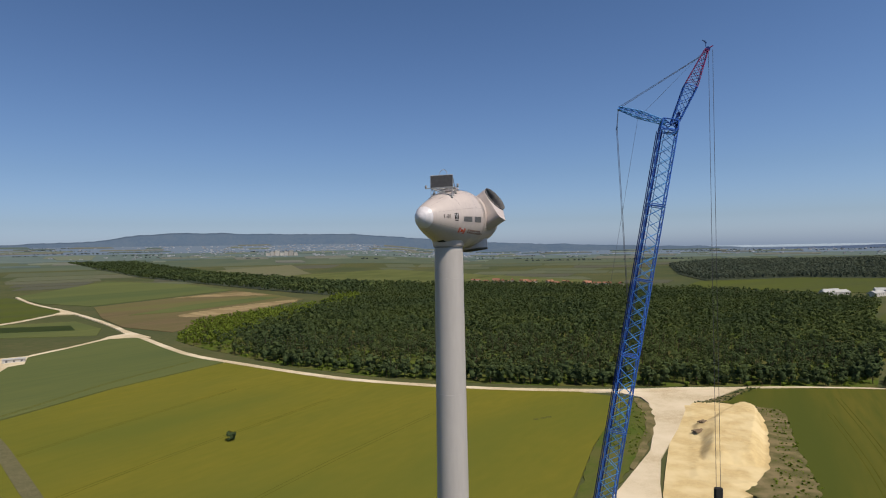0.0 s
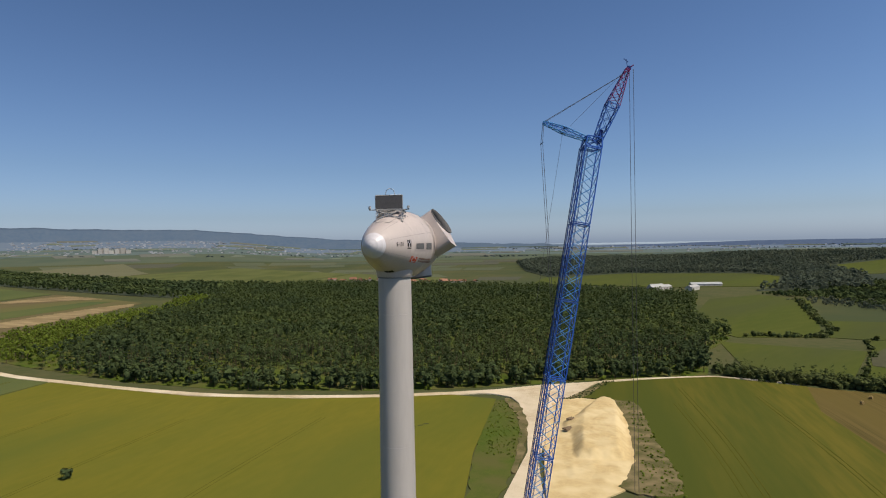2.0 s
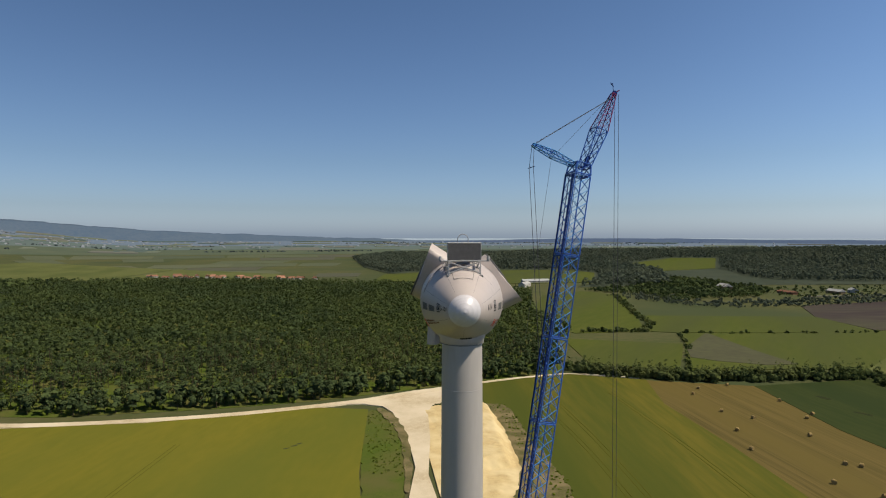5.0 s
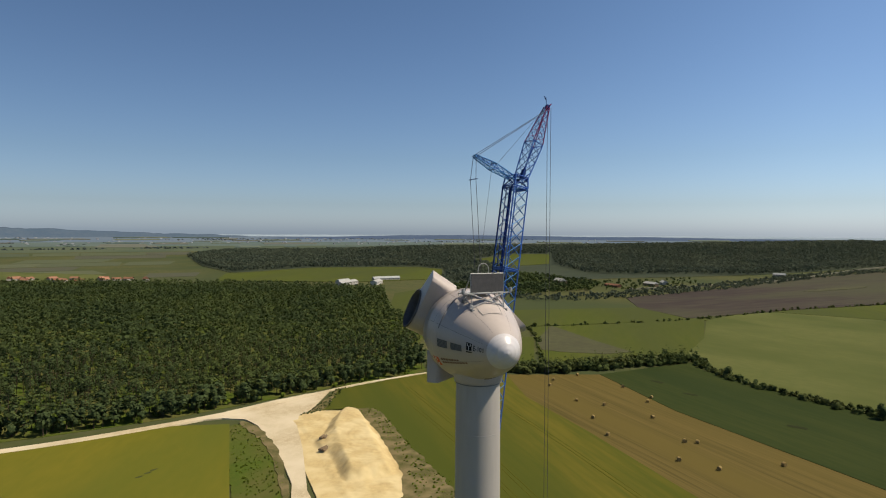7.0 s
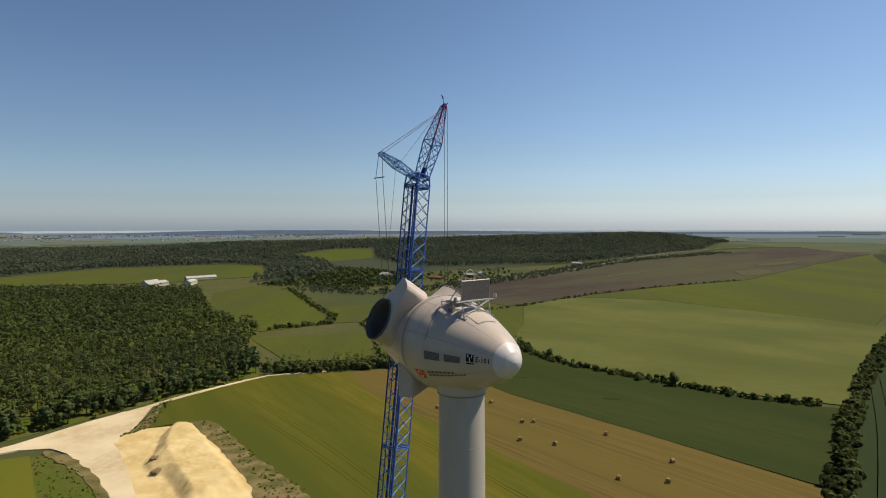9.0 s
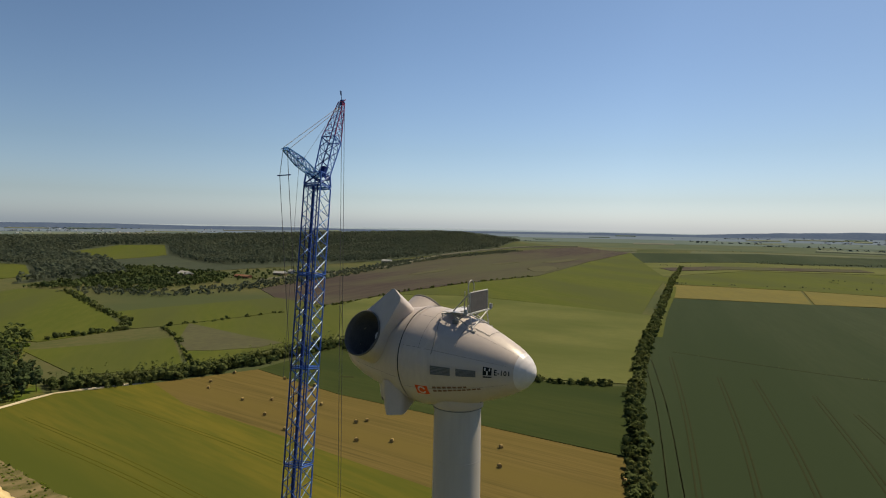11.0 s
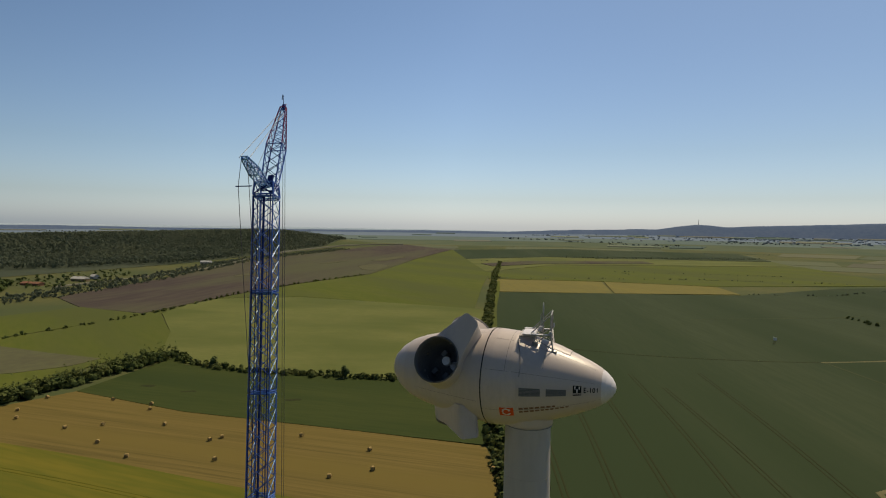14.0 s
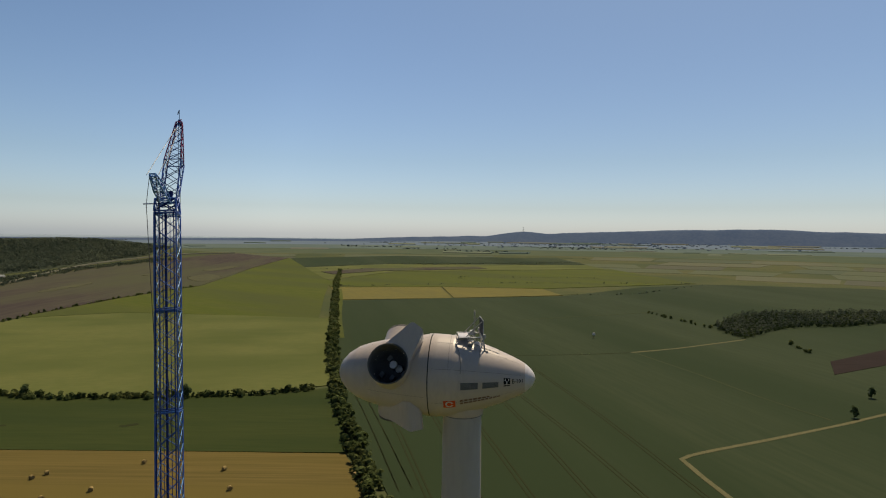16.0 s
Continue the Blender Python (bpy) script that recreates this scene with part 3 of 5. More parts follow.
# ---- the sand pad ----
PAD = [(106, 209), (122, 207), (137, 201), (131, 184), (114, 149), (103, 130), (93, 114), (84, 111), (74, 122), (84, 148), (93, 169), (101, 192)]


def inside(x, y, poly):
    c = False
    for i in range(len(poly)):
        (x1, y1), (x2, y2) = poly[i - 1], poly[i]
        if (y1 > y) != (y2 > y) and x < (x2 - x1) * (y - y1) / (y2 - y1) + x1:
            c = not c
    return c


def edge_distance(x, y, poly):
    p, best = Vector((x, y)), 1e9
    for i in range(len(poly)):
        a, b = Vector(poly[i - 1]), Vector(poly[i])
        t = max(0, min(1, (p - a).dot(b - a) / (b - a).length_squared))
        best = min(best, (p - a - t * (b - a)).length)
    return best


PLATEAU = [(123, 194), (129, 198), (131, 191), (116, 164), (100, 134), (91, 137), (89, 139), (99, 160), (104, 168), (106, 173), (113, 184)]


def pad_height(x, y):
    """A levelled sand plateau with straight tipped slopes, a ramp up to it and blade marks on top."""
    d = edge_distance(x, y, PAD)
    dd = edge_distance(x, y, PLATEAU) * (1 if inside(x, y, PLATEAU) else -1) + 0.5 * noise.noise((x * 0.4, y * 0.4, 7))
    wide = 4.0 + 8 * math.exp(-((x - 101) ** 2 + (y - 172) ** 2) / 70)
    heap = 3.2 * max(0.0, min(1.0, (dd + wide) / wide))
    crest = 0.7 * math.exp(-((x - 127) ** 2 + (y - 194) ** 2) / 30)
    blade = 0.045 * math.sin(math.hypot(x - 118, y - 158) * 2.4 + 3 * noise.noise((x * 0.1, y * 0.1, 1)))
    ripple = 0.3 * noise.noise((x * 0.2, y * 0.2, 0)) + 0.2 * noise.noise((x * 0.7, y * 0.7, 4)) + blade
    return 0.512 + max(0, max(0, min(1, (d - 0.6) / 2.5)) * (0.3 + heap + crest + ripple))


bm = bmesh.new()
step, grid = 0.7, {}
for i in range(int((140 - 72) / step)):
    for k in range(int((212 - 108) / step)):
        x, y = 72 + i * step, 108 + k * step
        if inside(x, y, PAD):
            grid[i, k] = bm.verts.new((x, y, max(0.512, pad_height(x, y))))
for (i, k), v in grid.items():
    q = [(i, k), (i + 1, k), (i + 1, k + 1), (i, k + 1)]
    if all(c in grid for c in q):
        bm.faces.new([grid[c] for c in q])
pad = part("sand_pad", bm, M_SAND, None, "", True)
tagged(pad, "bulldozed heap of bright yellow sand on the site", "sand", "", "structure")

# timber and machine parts lying on the pad
for x, y, turn, w in ((96.0, 166.0, 20, 5.2), (101.0, 174.5, 35, 3.4)):
    stack = empty("timber_stack", x, y, pad_height(x, y) - 0.05)
    stack.rotation_euler.z = radians(turn)
    for k in range(5):
        bm = bmesh.new()
        box(bm, -w / 2 + 0.2 * (k % 2), w / 2 - 0.15 * (k % 3), -1.3 + k * 0.56, -0.85 + k * 0.56, 0, 0.55 + 0.25 * (k % 2), 0.04)
        part("beam", bm, M_WOOD, stack)
    tagged(stack, "stack of dark weathered timber beams on the sand", "timber", "timber stacks")

# ---- the wind turbine ----
ZA = 77.5
ET, ES = Vector((-0.492, -0.870, 0)).normalized(), Vector((-0.870, 0.492, 0)).normalized()
UP = Vector((0, 0, 1))
PROFILE = [(-10.5, 0.0), (-10.42, 0.45), (-10.15, 1.0), (-9.6, 1.6), (-8.8, 2.12), (-7.8, 2.48), (-6.5, 2.78), (-5.2, 2.98), (-3.8, 3.2), (-2.6, 3.36), (-2.0, 3.4), (-0.6, 3.3), (0.7, 2.95), (2.0, 2.55), (3.2, 2.1), (4.2, 1.68), (4.9, 1.33), (5.4, 0.98), (5.75, 0.62), (5.95, 0.28), (6.02, 0.0)]


def radius(u):
    return float(np.interp(u, [p[0] for p in PROFILE], [p[1] for p in PROFILE]))


def surf(u, phi, off=0.0):
    """A place on the nacelle's skin: u metres towards the tail, phi from the side up."""
    r = radius(u) + off
    return ET * u + ES * (r * math.cos(phi)) + UP * (ZA + r * math.sin(phi))


def revolve(name, u0, u1, material, parent, off=0.0, segs=64, label=""):
    us = sorted({u0, u1, *[p[0] for p in PROFILE if u0 < p[0] < u1], *np.linspace(u0, u1, 14).tolist()})
    vs, fs = [], []
    for u in us:
        for k in range(segs):
            vs.append(surf(u, 2 * math.pi * k / segs, off))
    for i in range(len(us) - 1):
        for k in range(segs):
            k2 = (k + 1) % segs
            fs.append((i * segs + k, i * segs + k2, (i + 1) * segs + k2, (i + 1) * segs + k))
    ob = from_arrays(name, vs, fs, material, parent, True)
    bm = bmesh.new()
    bm.from_mesh(ob.data)
    bmesh.ops.remove_doubles(bm, verts=bm.verts, dist=0.001)
    bmesh.ops.recalc_face_normals(bm, faces=bm.faces)
    bm.to_mesh(ob.data)
    bm.free()
    return tagged(ob, label)


def patch(name, u0, u1, p0, p1, material, parent, off=0.012, label="", nu=6, np_=4):
    """A piece that follows the skin between two places along and round it."""
    vs, fs = [], []
    for i in range(nu + 1):
        for k in range(np_ + 1):
            vs.append(surf(u0 + (u1 - u0) * i / nu, p0 + (p1 - p0) * k / np_, off))
    n = np_ + 1
    for i in range(nu):
        for k in range(np_):
            fs.append((i * n + k, (i + 1) * n + k, (i + 1) * n + k + 1, i * n + k + 1))
    ob = from_arrays(name, vs, fs, material, parent, True)
    return tagged(ob, label)


turbine = empty("wind_turbine")
tagged(turbine, "white wind turbine without blades on a tall grey tower", "wind turbine")


def lathe(name, rows, material, parent, segs=64, label=""):
    vs, fs = [], []
    for r, z in rows:
        for k in range(segs):
            a = 2 * math.pi * k / segs
            vs.append((r * math.cos(a), r * math.sin(a), z))
    for i in range(len(rows) - 1):
        for k in range(segs):
            k2 = (k + 1) % segs
            fs.append((i * segs + k, i * segs + k2, (i + 1) * segs + k2, (i + 1) * segs + k))
    ob = from_arrays(name, vs, fs, material, parent, True)
    bm = bmesh.new()
    bm.from_mesh(ob.data)
    bmesh.ops.recalc_face_normals(bm, faces=bm.faces)
    bm.to_mesh(ob.data)
    bm.free()
    return tagged(ob, label)


ZT = [74.35, 70.8, 58.0, 40.0, 20.0, 0.4]
RT = [1.6, 1.63, 1.7, 1.82, 2.05, 2.4]
for i in range(5):
    lathe("tower_section", [(RT[i + 1], ZT[i + 1]), (RT[i], ZT[i] - 0.03)], M_TOWER, turbine)
    lathe("flange_joint", [(RT[i] - 0.02, ZT[i] - 0.06), (RT[i] + 0.004, ZT[i] - 0.05), (RT[i] + 0.004, ZT[i] - 0.01), (RT[i] - 0.02, ZT[i])], M_GREY if i == 0 else M_TOWER, turbine)
lathe("foundation", [(0.1, 0.5), (4.5, 0.5), (5.0, 0.3), (5.0, -0.4)], M_ROAD, turbine)
lathe("yaw_collar", [(1.62, 74.35), (1.72, 74.41), (1.78, 74.7), (1.92, 75.4)], M_WHITE, turbine, 64, "white collar under the nacelle")
lathe("collar_edge", [(1.6, 74.35), (1.74, 74.36), (1.74, 74.39), (1.68, 74.41)], M_GREY, turbine)
body = revolve("nacelle_shell", -2.42, 5.15, M_WHITE, turbine, 0, 72, "cream-white nacelle shell")
revolve("tail_cap", 5.15, 6.02, M_CAP, turbine, 0.004, 64, "bright white tail cap")
spin = revolve("spinner", -10.5, -2.58, M_WHITE, turbine, 0, 160, "cream-white rounded hub casing")
bm = bmesh.new()
bm.from_mesh(spin.data)
bmesh.ops.subdivide_edges(bm, edges=[e for e in bm.edges if e.calc_length() > 0.25 and abs((e.verts[0].co - e.verts[1].co).dot(ET)) > 0.2], cuts=2)
gone = []
for f in bm.faces:
    c = f.calc_center_median()
    for deg in (23, 143, 263):
        rad = ES * math.cos(radians(deg)) + UP * math.sin(radians(deg))
        q = c - (ET * -5.55 + UP * ZA)
        if q.dot(rad) > 0 and (q - rad * q.dot(rad)).length < 1.5:
            gone.append(f)
            break
bmesh.ops.delete(bm, geom=gone, context='FACES')
bm.to_mesh(spin.data)
bm.free()
revolve("gap_ring", -2.62, -2.38, M_SEAM, turbine, -0.05, 72, "dark gap between hub and nacelle")
revolve("rim", -2.8, -2.54, M_WHITE, turbine, 0.05, 72)
revolve("rim", -2.46, -2.2, M_WHITE, turbine, 0.03, 72)
# panel joints in the shell
for phi in (20, 62, 118, 160, 208, 270, 332):
    patch("panel_joint", -2.2, 5.15, radians(phi) - 0.0035, radians(phi) + 0.0035, M_GREY, turbine, 0.006, "", 20, 1)
for phi in (-20, 75, 105, 200):
    patch("panel_joint", -7.6, -2.8, radians(phi) - 0.0035, radians(phi) + 0.0035, M_GREY, turbine, 0.006, "", 14, 1)
for u in (-0.9, 1.5):
    patch("panel_joint", u - 0.012, u + 0.012, radians(30 if u > 0 else 20), radians(150 if u > 0 else 160), M_GREY, turbine, 0.006, "", 1, 24)
# roof hatch behind the sensor frame
patch("roof_hatch", 1.7, 3.0, radians(72), radians(108), M_WHITE, turbine, 0.03, "closed roof hatch", 6, 8)
for s in (-1, 1):
    p = radians(90 + 18.5 * s)
    patch("hatch_edge", 1.65, 3.05, p - 0.008, p + 0.008, M_GREY, turbine, 0.034, "", 6, 1)
patch("hatch_edge", 3.0, 3.04, radians(71), radians(109), M_GREY, turbine, 0.034, "", 1, 10)
patch("service_opening", 1.4, 2.3, radians(255), radians(275), M_SEAM, turbine, 0.012, "dark service opening", 4, 4)


def side_marks(side):
    """Grilles and markings of one flank; side 1 reads towards the tail, -1 from the tail."""
    def ph(deg):
        return radians(deg) if side > 0 else radians(180 - deg)
    wins = ((0.1, 1.45), (1.8, 3.05)) if side > 0 else ((0.1, 1.4), (-1.55, -0.25))
    for a, b in wins:
        g = patch("louvre", a, b, ph(-8.5), ph(2.5), M_GREY, turbine, 0.015, "grey louvred air inlet")
        for e0, e1, f0, f1 in ((a - 0.07, a, -9.6, 3.6), (b, b + 0.07, -9.6, 3.6), (a, b, -9.6, -8.5), (a, b, 2.5, 3.6)):
            q = patch("frame", e0, e1, ph(f0), ph(f1), M_WHITE, g, 0.05)
        for k in range(6):
            patch("slat", a, b, ph(-8.0 + k * 1.75), ph(-7.2 + k * 1.75), M_INNER, g, 0.03, "", 4, 1)
    e0, e1 = (3.45, 3.97) if side > 0 else (2.62, 2.1)
    # emblem: a dark square with a pale three-armed mark, and a wave under it
    patch("emblem", e0, e1, ph(-4), ph(11), M_BLACK, turbine, 0.012, "black square emblem", 4, 4)
    m = (e0 + e1) / 2
    for du, d0, d1 in ((-0.13, 4, 9.5), (0.13, 4, 9.5), (0.0, -3.5, 4.5)):
        patch("emblem_arm", m + du - 0.035, m + du + 0.035, ph(d0), ph(d1), M_CAP, turbine, 0.02, "", 1, 2)
    patch("emblem_wave", e0, e1, ph(-8.5), ph(-6), M_BLACK, turbine, 0.012, "", 4, 2)
    # the red logo tile and the two lines of small print as bars
    l0, l1 = (-1.25, -0.3) if side > 0 else (1.75, 0.8)
    patch("logo_tile", l0, l1, ph(-36.5), ph(-24), M_ORANGE, turbine, 0.012, "orange-red logo tile", 5, 5)
    c = (l0 + l1) / 2
    for k in range(9):
        a0, a1 = radians(20 + k * 36), radians(52 + k * 36)
        vs = []
        for a, r in ((a0, 0.2), (a0, 0.32), (a1, 0.32), (a1, 0.2)):
            u = c + (1 if side > 0 else -1) * r * math.cos(a)
            vs.append(surf(u, ph(-30.2 + math.degrees(r * math.sin(a) / radius(u))), 0.02))
        from_arrays("logo_ring", vs, [(0, 1, 2, 3)], M_CAP, turbine)
    d = 1 if side > 0 else -1
    random.seed(5)
    for row, (f0, f1) in enumerate(((-27.5, -24.5), (-32.5, -29.5))):
        u = l1 + d * 0.35
        for k in range(7 if row == 0 else 10):
            w = random.uniform(0.2, 0.3)
            patch("print_bar", u, u + d * w, ph(f0), ph(f1), M_TEXT, turbine, 0.012, "", 2, 1)
            u += d * (w + 0.07)
    # the type sign
    cu = bpy.data.curves.new("type_sign", 'FONT')
    cu.body, cu.size, cu.align_x = "E-101", 0.46, 'LEFT'
    cu.offset, cu.space_character = 0.01, 1.1
    cu.resolution_u = 3
    tmp = new("type_sign", cu)
    me = bpy.data.meshes.new_from_object(tmp.evaluated_get(bpy.context.evaluated_depsgraph_get()))
    bpy.data.objects.remove(tmp)
    start = e1 + 0.12 if side > 0 else e0 + 1.4
    for v in me.vertices:
        u = start + d * v.co.x * 0.8
        u = min(max(u, -3), 5.9)
        v.co = surf(u, ph(-3.0 + math.degrees(v.co.y / radius(4.4))), 0.014)
    me.materials.append(M_BLACK)
    ob = new("type_sign", me)
    ob.parent = turbine
    tagged(ob, "black lettering E-101")


patch("hub_opening", -5.5, -5.1, radians(66), radians(74), M_SEAM, turbine, 0.014, "small black opening in the hub", 3, 3)
side_marks(1)
side_marks(-1)


def blade_socket(phi, lift=0.0):
    """A blade root socket: a round open mouth with a fin that runs out to a trailing edge."""
    rad = ES * math.cos(phi) + UP * math.sin(phi)
    tan = (-ES * math.sin(phi) + UP * math.cos(phi))
    n = 48
    R = 1.62
    tip = tan * 3.2 + ET * 2.25
    td = tip.normalized()
    side_v = td.cross(rad).normalized()
    c0 = ET * -5.55 + UP * ZA + rad * lift

    def outline(r, reach):
        pts = []
        for k in range(n):
            a = 2 * math.pi * k / n
            x, y = r * math.cos(a), r * math.sin(a)
            if abs(a) < 0.9 or a > 2 * math.pi - 0.9:
                f = 1 - abs((a + math.pi) % (2 * math.pi) - math.pi) / 0.9
                g = min(1, f / 0.6) ** 1.1
                edge = r * math.sin(0.9)
                x = r * math.cos(0.9) * (1 - g) + reach * g
                y = math.copysign((edge + (0.62 - edge) * g) * min(1, (1 - f) / 0.4), y)
            pts.append(td * x + side_v * y)
        return pts
    levels = [(1.7, 1.85, 3.3), (2.6, 1.72, 3.5), (3.3, 1.66, 3.65), (3.95, R, 3.8)]
    vs, fs = [], []
    for h, r, reach in levels:
        for p in outline(r, reach):
            f = max(0, (p.dot(td) - r) / 2.2)
            vs.append(c0 + rad * (h + (0.15 * f)) + p)
    m = len(levels)
    for i in range(m - 1):
        for k in range(n):
            k2 = (k + 1) % n
            fs.append((i * n + k, i * n + k2, (i + 1) * n + k2, (i + 1) * n + k))
    # top plate between the round mouth and the outline
    base = len(vs)
    for k in range(n):
        a = 2 * math.pi * k / n
        vs.append(c0 + rad * 4.03 + (td * math.cos(a) + side_v * math.sin(a)) * (R - 0.1))
    for k in range(n):
        k2 = (k + 1) % n
        fs.append(((m - 1) * n + k, (m - 1) * n + k2, base + k2, base + k))
    sock = from_arrays("blade_socket", vs, fs, M_WHITE, turbine, True)
    tagged(sock, "white blade socket with a pointed fin")
    mod = sock.modifiers.new("edges", 'EDGE_SPLIT')
    mod.split_angle = radians(38)
    # dark rim and bore
    vs, fs = [], []
    for h, r in ((4.0, R - 0.02), (4.13, R), (4.15, R - 0.09), (3.6, R - 0.14), (1.2, R - 0.14), (1.15, 0.05)):
        for k in range(n):
            a = 2 * math.pi * k / n
            vs.append(c0 + rad * h + (td * math.cos(a) + side_v * math.sin(a)) * r)
    for i in range(5):
        for k in range(n):
            k2 = (k + 1) % n
            fs.append((i * n + k, i * n + k2, (i + 1) * n + k2, (i + 1) * n + k))
    bore = from_arrays("bore", vs, fs, M_INNER, sock, True)
    # white disc on a thin post, a little off the bore's centre
    bm = bmesh.new()
    at = c0 + rad * 2.5 + td * 0.25
    turn = rad.to_track_quat('Z', 'Y').to_matrix().to_4x4()
    bmesh.ops.create_cone(bm, cap_ends=True, segments=20, radius1=0.34, radius2=0.3, depth=0.25, matrix=Matrix.Translation(at) @ turn)
    bmesh.ops.create_cone(bm, cap_ends=True, segments=10, radius1=0.12, radius2=0.1, depth=1.1, matrix=Matrix.Translation(at - rad * 0.6) @ turn)
    part("bore_disc", bm, M_CAP, sock, "white round disc on a post inside the bore")
    tagged(bore, "dark hollow bore with a black rim")
    for k, (x, y, h) in enumerate(((0.5, -0.7, 0.9), (-0.6, 0.4, 0.7), (0.2, 0.9, 0.5), (-0.9, -0.5, 0.6))):
        bm = bmesh.new()
        box(bm, -0.22, 0.22, -0.16, 0.16, 0, h, 0.03)
        mt = Matrix((td, side_v, rad)).transposed().to_4x4()
        bmesh.ops.transform(bm, matrix=Matrix.Translation(c0 + rad * 1.2 + td * x + side_v * y) @ mt, verts=bm.verts)
        part("pitch_motor", bm, M_GREY, sock)
    # white disc stands for light coming through an opening deep in the bore
    bm = bmesh.new()
    bmesh.ops.create_cone(bm, cap_ends=True, segments=24, radius1=0.32, radius2=0.3, depth=0.12)
    bmesh.ops.transform(bm, matrix=Matrix.Translation(c0 + rad * 1.6 + td * 0.3 + side_v * 0.35) @ mt, verts=bm.verts)
    part("light_spot_disc", bm, M_CAP, sock, "white disc for light through an opening")


for deg, lift in ((23, 0.0), (143, 0.0), (263, -0.5)):
    blade_socket(radians(deg), lift)

# the sensor frame on the roof: board, rails, arch, lamps
YAW = Matrix.Rotation(radians(9.5), 3, 'Z')
FT, FS = YAW @ ET, YAW @ ES
FC = ET * 0.8 - FT * 0.8


def nac(u, s, z):
    return FC + FT * u + FS * s + UP * z


mt = Matrix.Translation(FC) @ Matrix((FT, FS, UP)).transposed().to_4x4()


def frame_box(name, size, bevel, material, parent, label=""):
    bm = bmesh.new()
    box(bm, *size, bevel)
    bmesh.ops.transform(bm, matrix=mt, verts=bm.verts)
    return part(name, bm, material, parent, label)


board = frame_box("sensor_board", (1.5, 1.57, -1.28, 1.28, 80.98, 82.25), 0.015, M_BOARD, turbine, "flat dark grey perforated board")
B0, B1, W = 80.95, 82.28, 1.31
for a, b in (((1.54, -W, B0), (1.54, -W, B1)), ((1.54, W, B0), (1.54, W, B1)), ((1.54, -W, B1), (1.54, W, B1)), ((1.54, -W, B0), (1.54, W, B0))):
    strut("board_frame", nac(*a), nac(*b), 0.045, M_STEEL, board, 4)
for s in (-1.25, 1.25):
    for a, b in (((1.5, s, 80.95), (1.75, s, 79.75)), ((1.45, s, 81.0), (0.55, s, 80.35)), ((-0.55, s, 80.75), (1.55, s, 80.9)), ((-0.55, s, 80.75), (-0.5, s, 80.55)), ((1.45, s, 82.2), (0.1, s * 0.85, 80.85)), ((1.7, s, 79.95), (0.25, s, 80.75)), ((0.45, s, 80.35), (0.45, s, 80.85))):
        strut("frame_leg", nac(*a), nac(*b), 0.042, M_STEEL, turbine, 6)
    for u, z in ((1.78, 79.72), (0.5, 80.3)):
        frame_box("foot_plate", (u - 0.18, u + 0.18, s - 0.16, s + 0.16, z - 0.14, z + 0.1), 0.02, M_GREY, turbine)
    frame_box("grating", (-0.45, 1.45, s - 0.14, s + 0.14, 80.9, 80.94), 0.01, M_CAP, turbine, "pale walkway grating")
for a, b in (((1.55, -1.95, 80.9), (1.55, 1.95, 80.9)), ((-0.55, -1.25, 80.75), (-0.55, 1.25, 80.75)), ((0.5, -1.25, 80.82), (0.5, 1.25, 80.82)), ((1.7, -1.25, 79.95), (1.58, 1.25, 80.85)), ((1.58, -1.25, 80.85), (1.7, 1.25, 79.95)), ((0.1, -1.06, 80.85), (0.1, 1.06, 80.85))):
    strut("cross_rail", nac(*a), nac(*b), 0.05, M_STEEL, turbine, 6)
for s in (-1.88, 1.88):
    bm = bmesh.new()
    bmesh.ops.create_cone(bm, cap_ends=True, segments=14, radius1=0.09, radius2=0.09, depth=0.12, matrix=Matrix.Translation(nac(1.55, s, 80.98)))
    bmesh.ops.create_cone(bm, cap_ends=True, segments=14, radius1=0.14, radius2=0.11, depth=0.24, matrix=Matrix.Translation(nac(1.55, s, 81.14)))
    part("warning_lamp", bm, M_STEEL, turbine)
frame_box("frame_tray", (-0.4, 0.5, -0.95, 0.95, 80.86, 80.93), 0.02, M_CAP, turbine, "pale tray plate")
frame_box("junction_box", (0.6, 0.95, -0.55, -0.1, 80.88, 81.25), 0.03, M_CAP, turbine, "pale junction box")
pts = [nac(0.95, -0.42, 80.85), nac(0.95, -0.42, 82.55)] + [nac(0.95, -0.42 * math.cos(a), 82.55 + 0.42 * math.sin(a)) for a in np.linspace(0.2, math.pi - 0.2, 8)] + [nac(0.95, 0.42, 82.55), nac(0.95, 0.42, 80.85)]
for a, b in zip(pts, pts[1:]):
    strut("lightning_arch", a, b, 0.032, M_STEEL, turbine, 6)
strut("wind_mast", nac(0.85, 0.7, 80.8), nac(0.85, 0.7, 82.3), 0.03, M_STEEL, turbine)
# cable lying over the roof
pts = [surf(-0.4 + 0.5 * math.sin(k / 9 * 1.9) , radians(62 - k * 5.2), 0.03) for k in range(10)]
for a, b in zip(pts, pts[1:]):
    strut("roof_cable", a, b, 0.02, M_GREY, turbine, 5)

# ---- the crane ----
KNEE, TIP, MAST = Vector((33.6, 23.6, 91.4)), Vector((39.1, 22.4, 103.2)), Vector((26.5, 24.8, 95.3))
BD = Vector((0.1912, 0.0146, 0.9814)).normalized()
WD = BD.cross(Vector((1, -0.17, 0))).normalized()
QD = WD.cross(BD).normalized()
crane = empty("lattice_crane", 16, 22, 0)
tagged(crane, "tall blue lattice boom crane with a red-tipped jib", "crane")


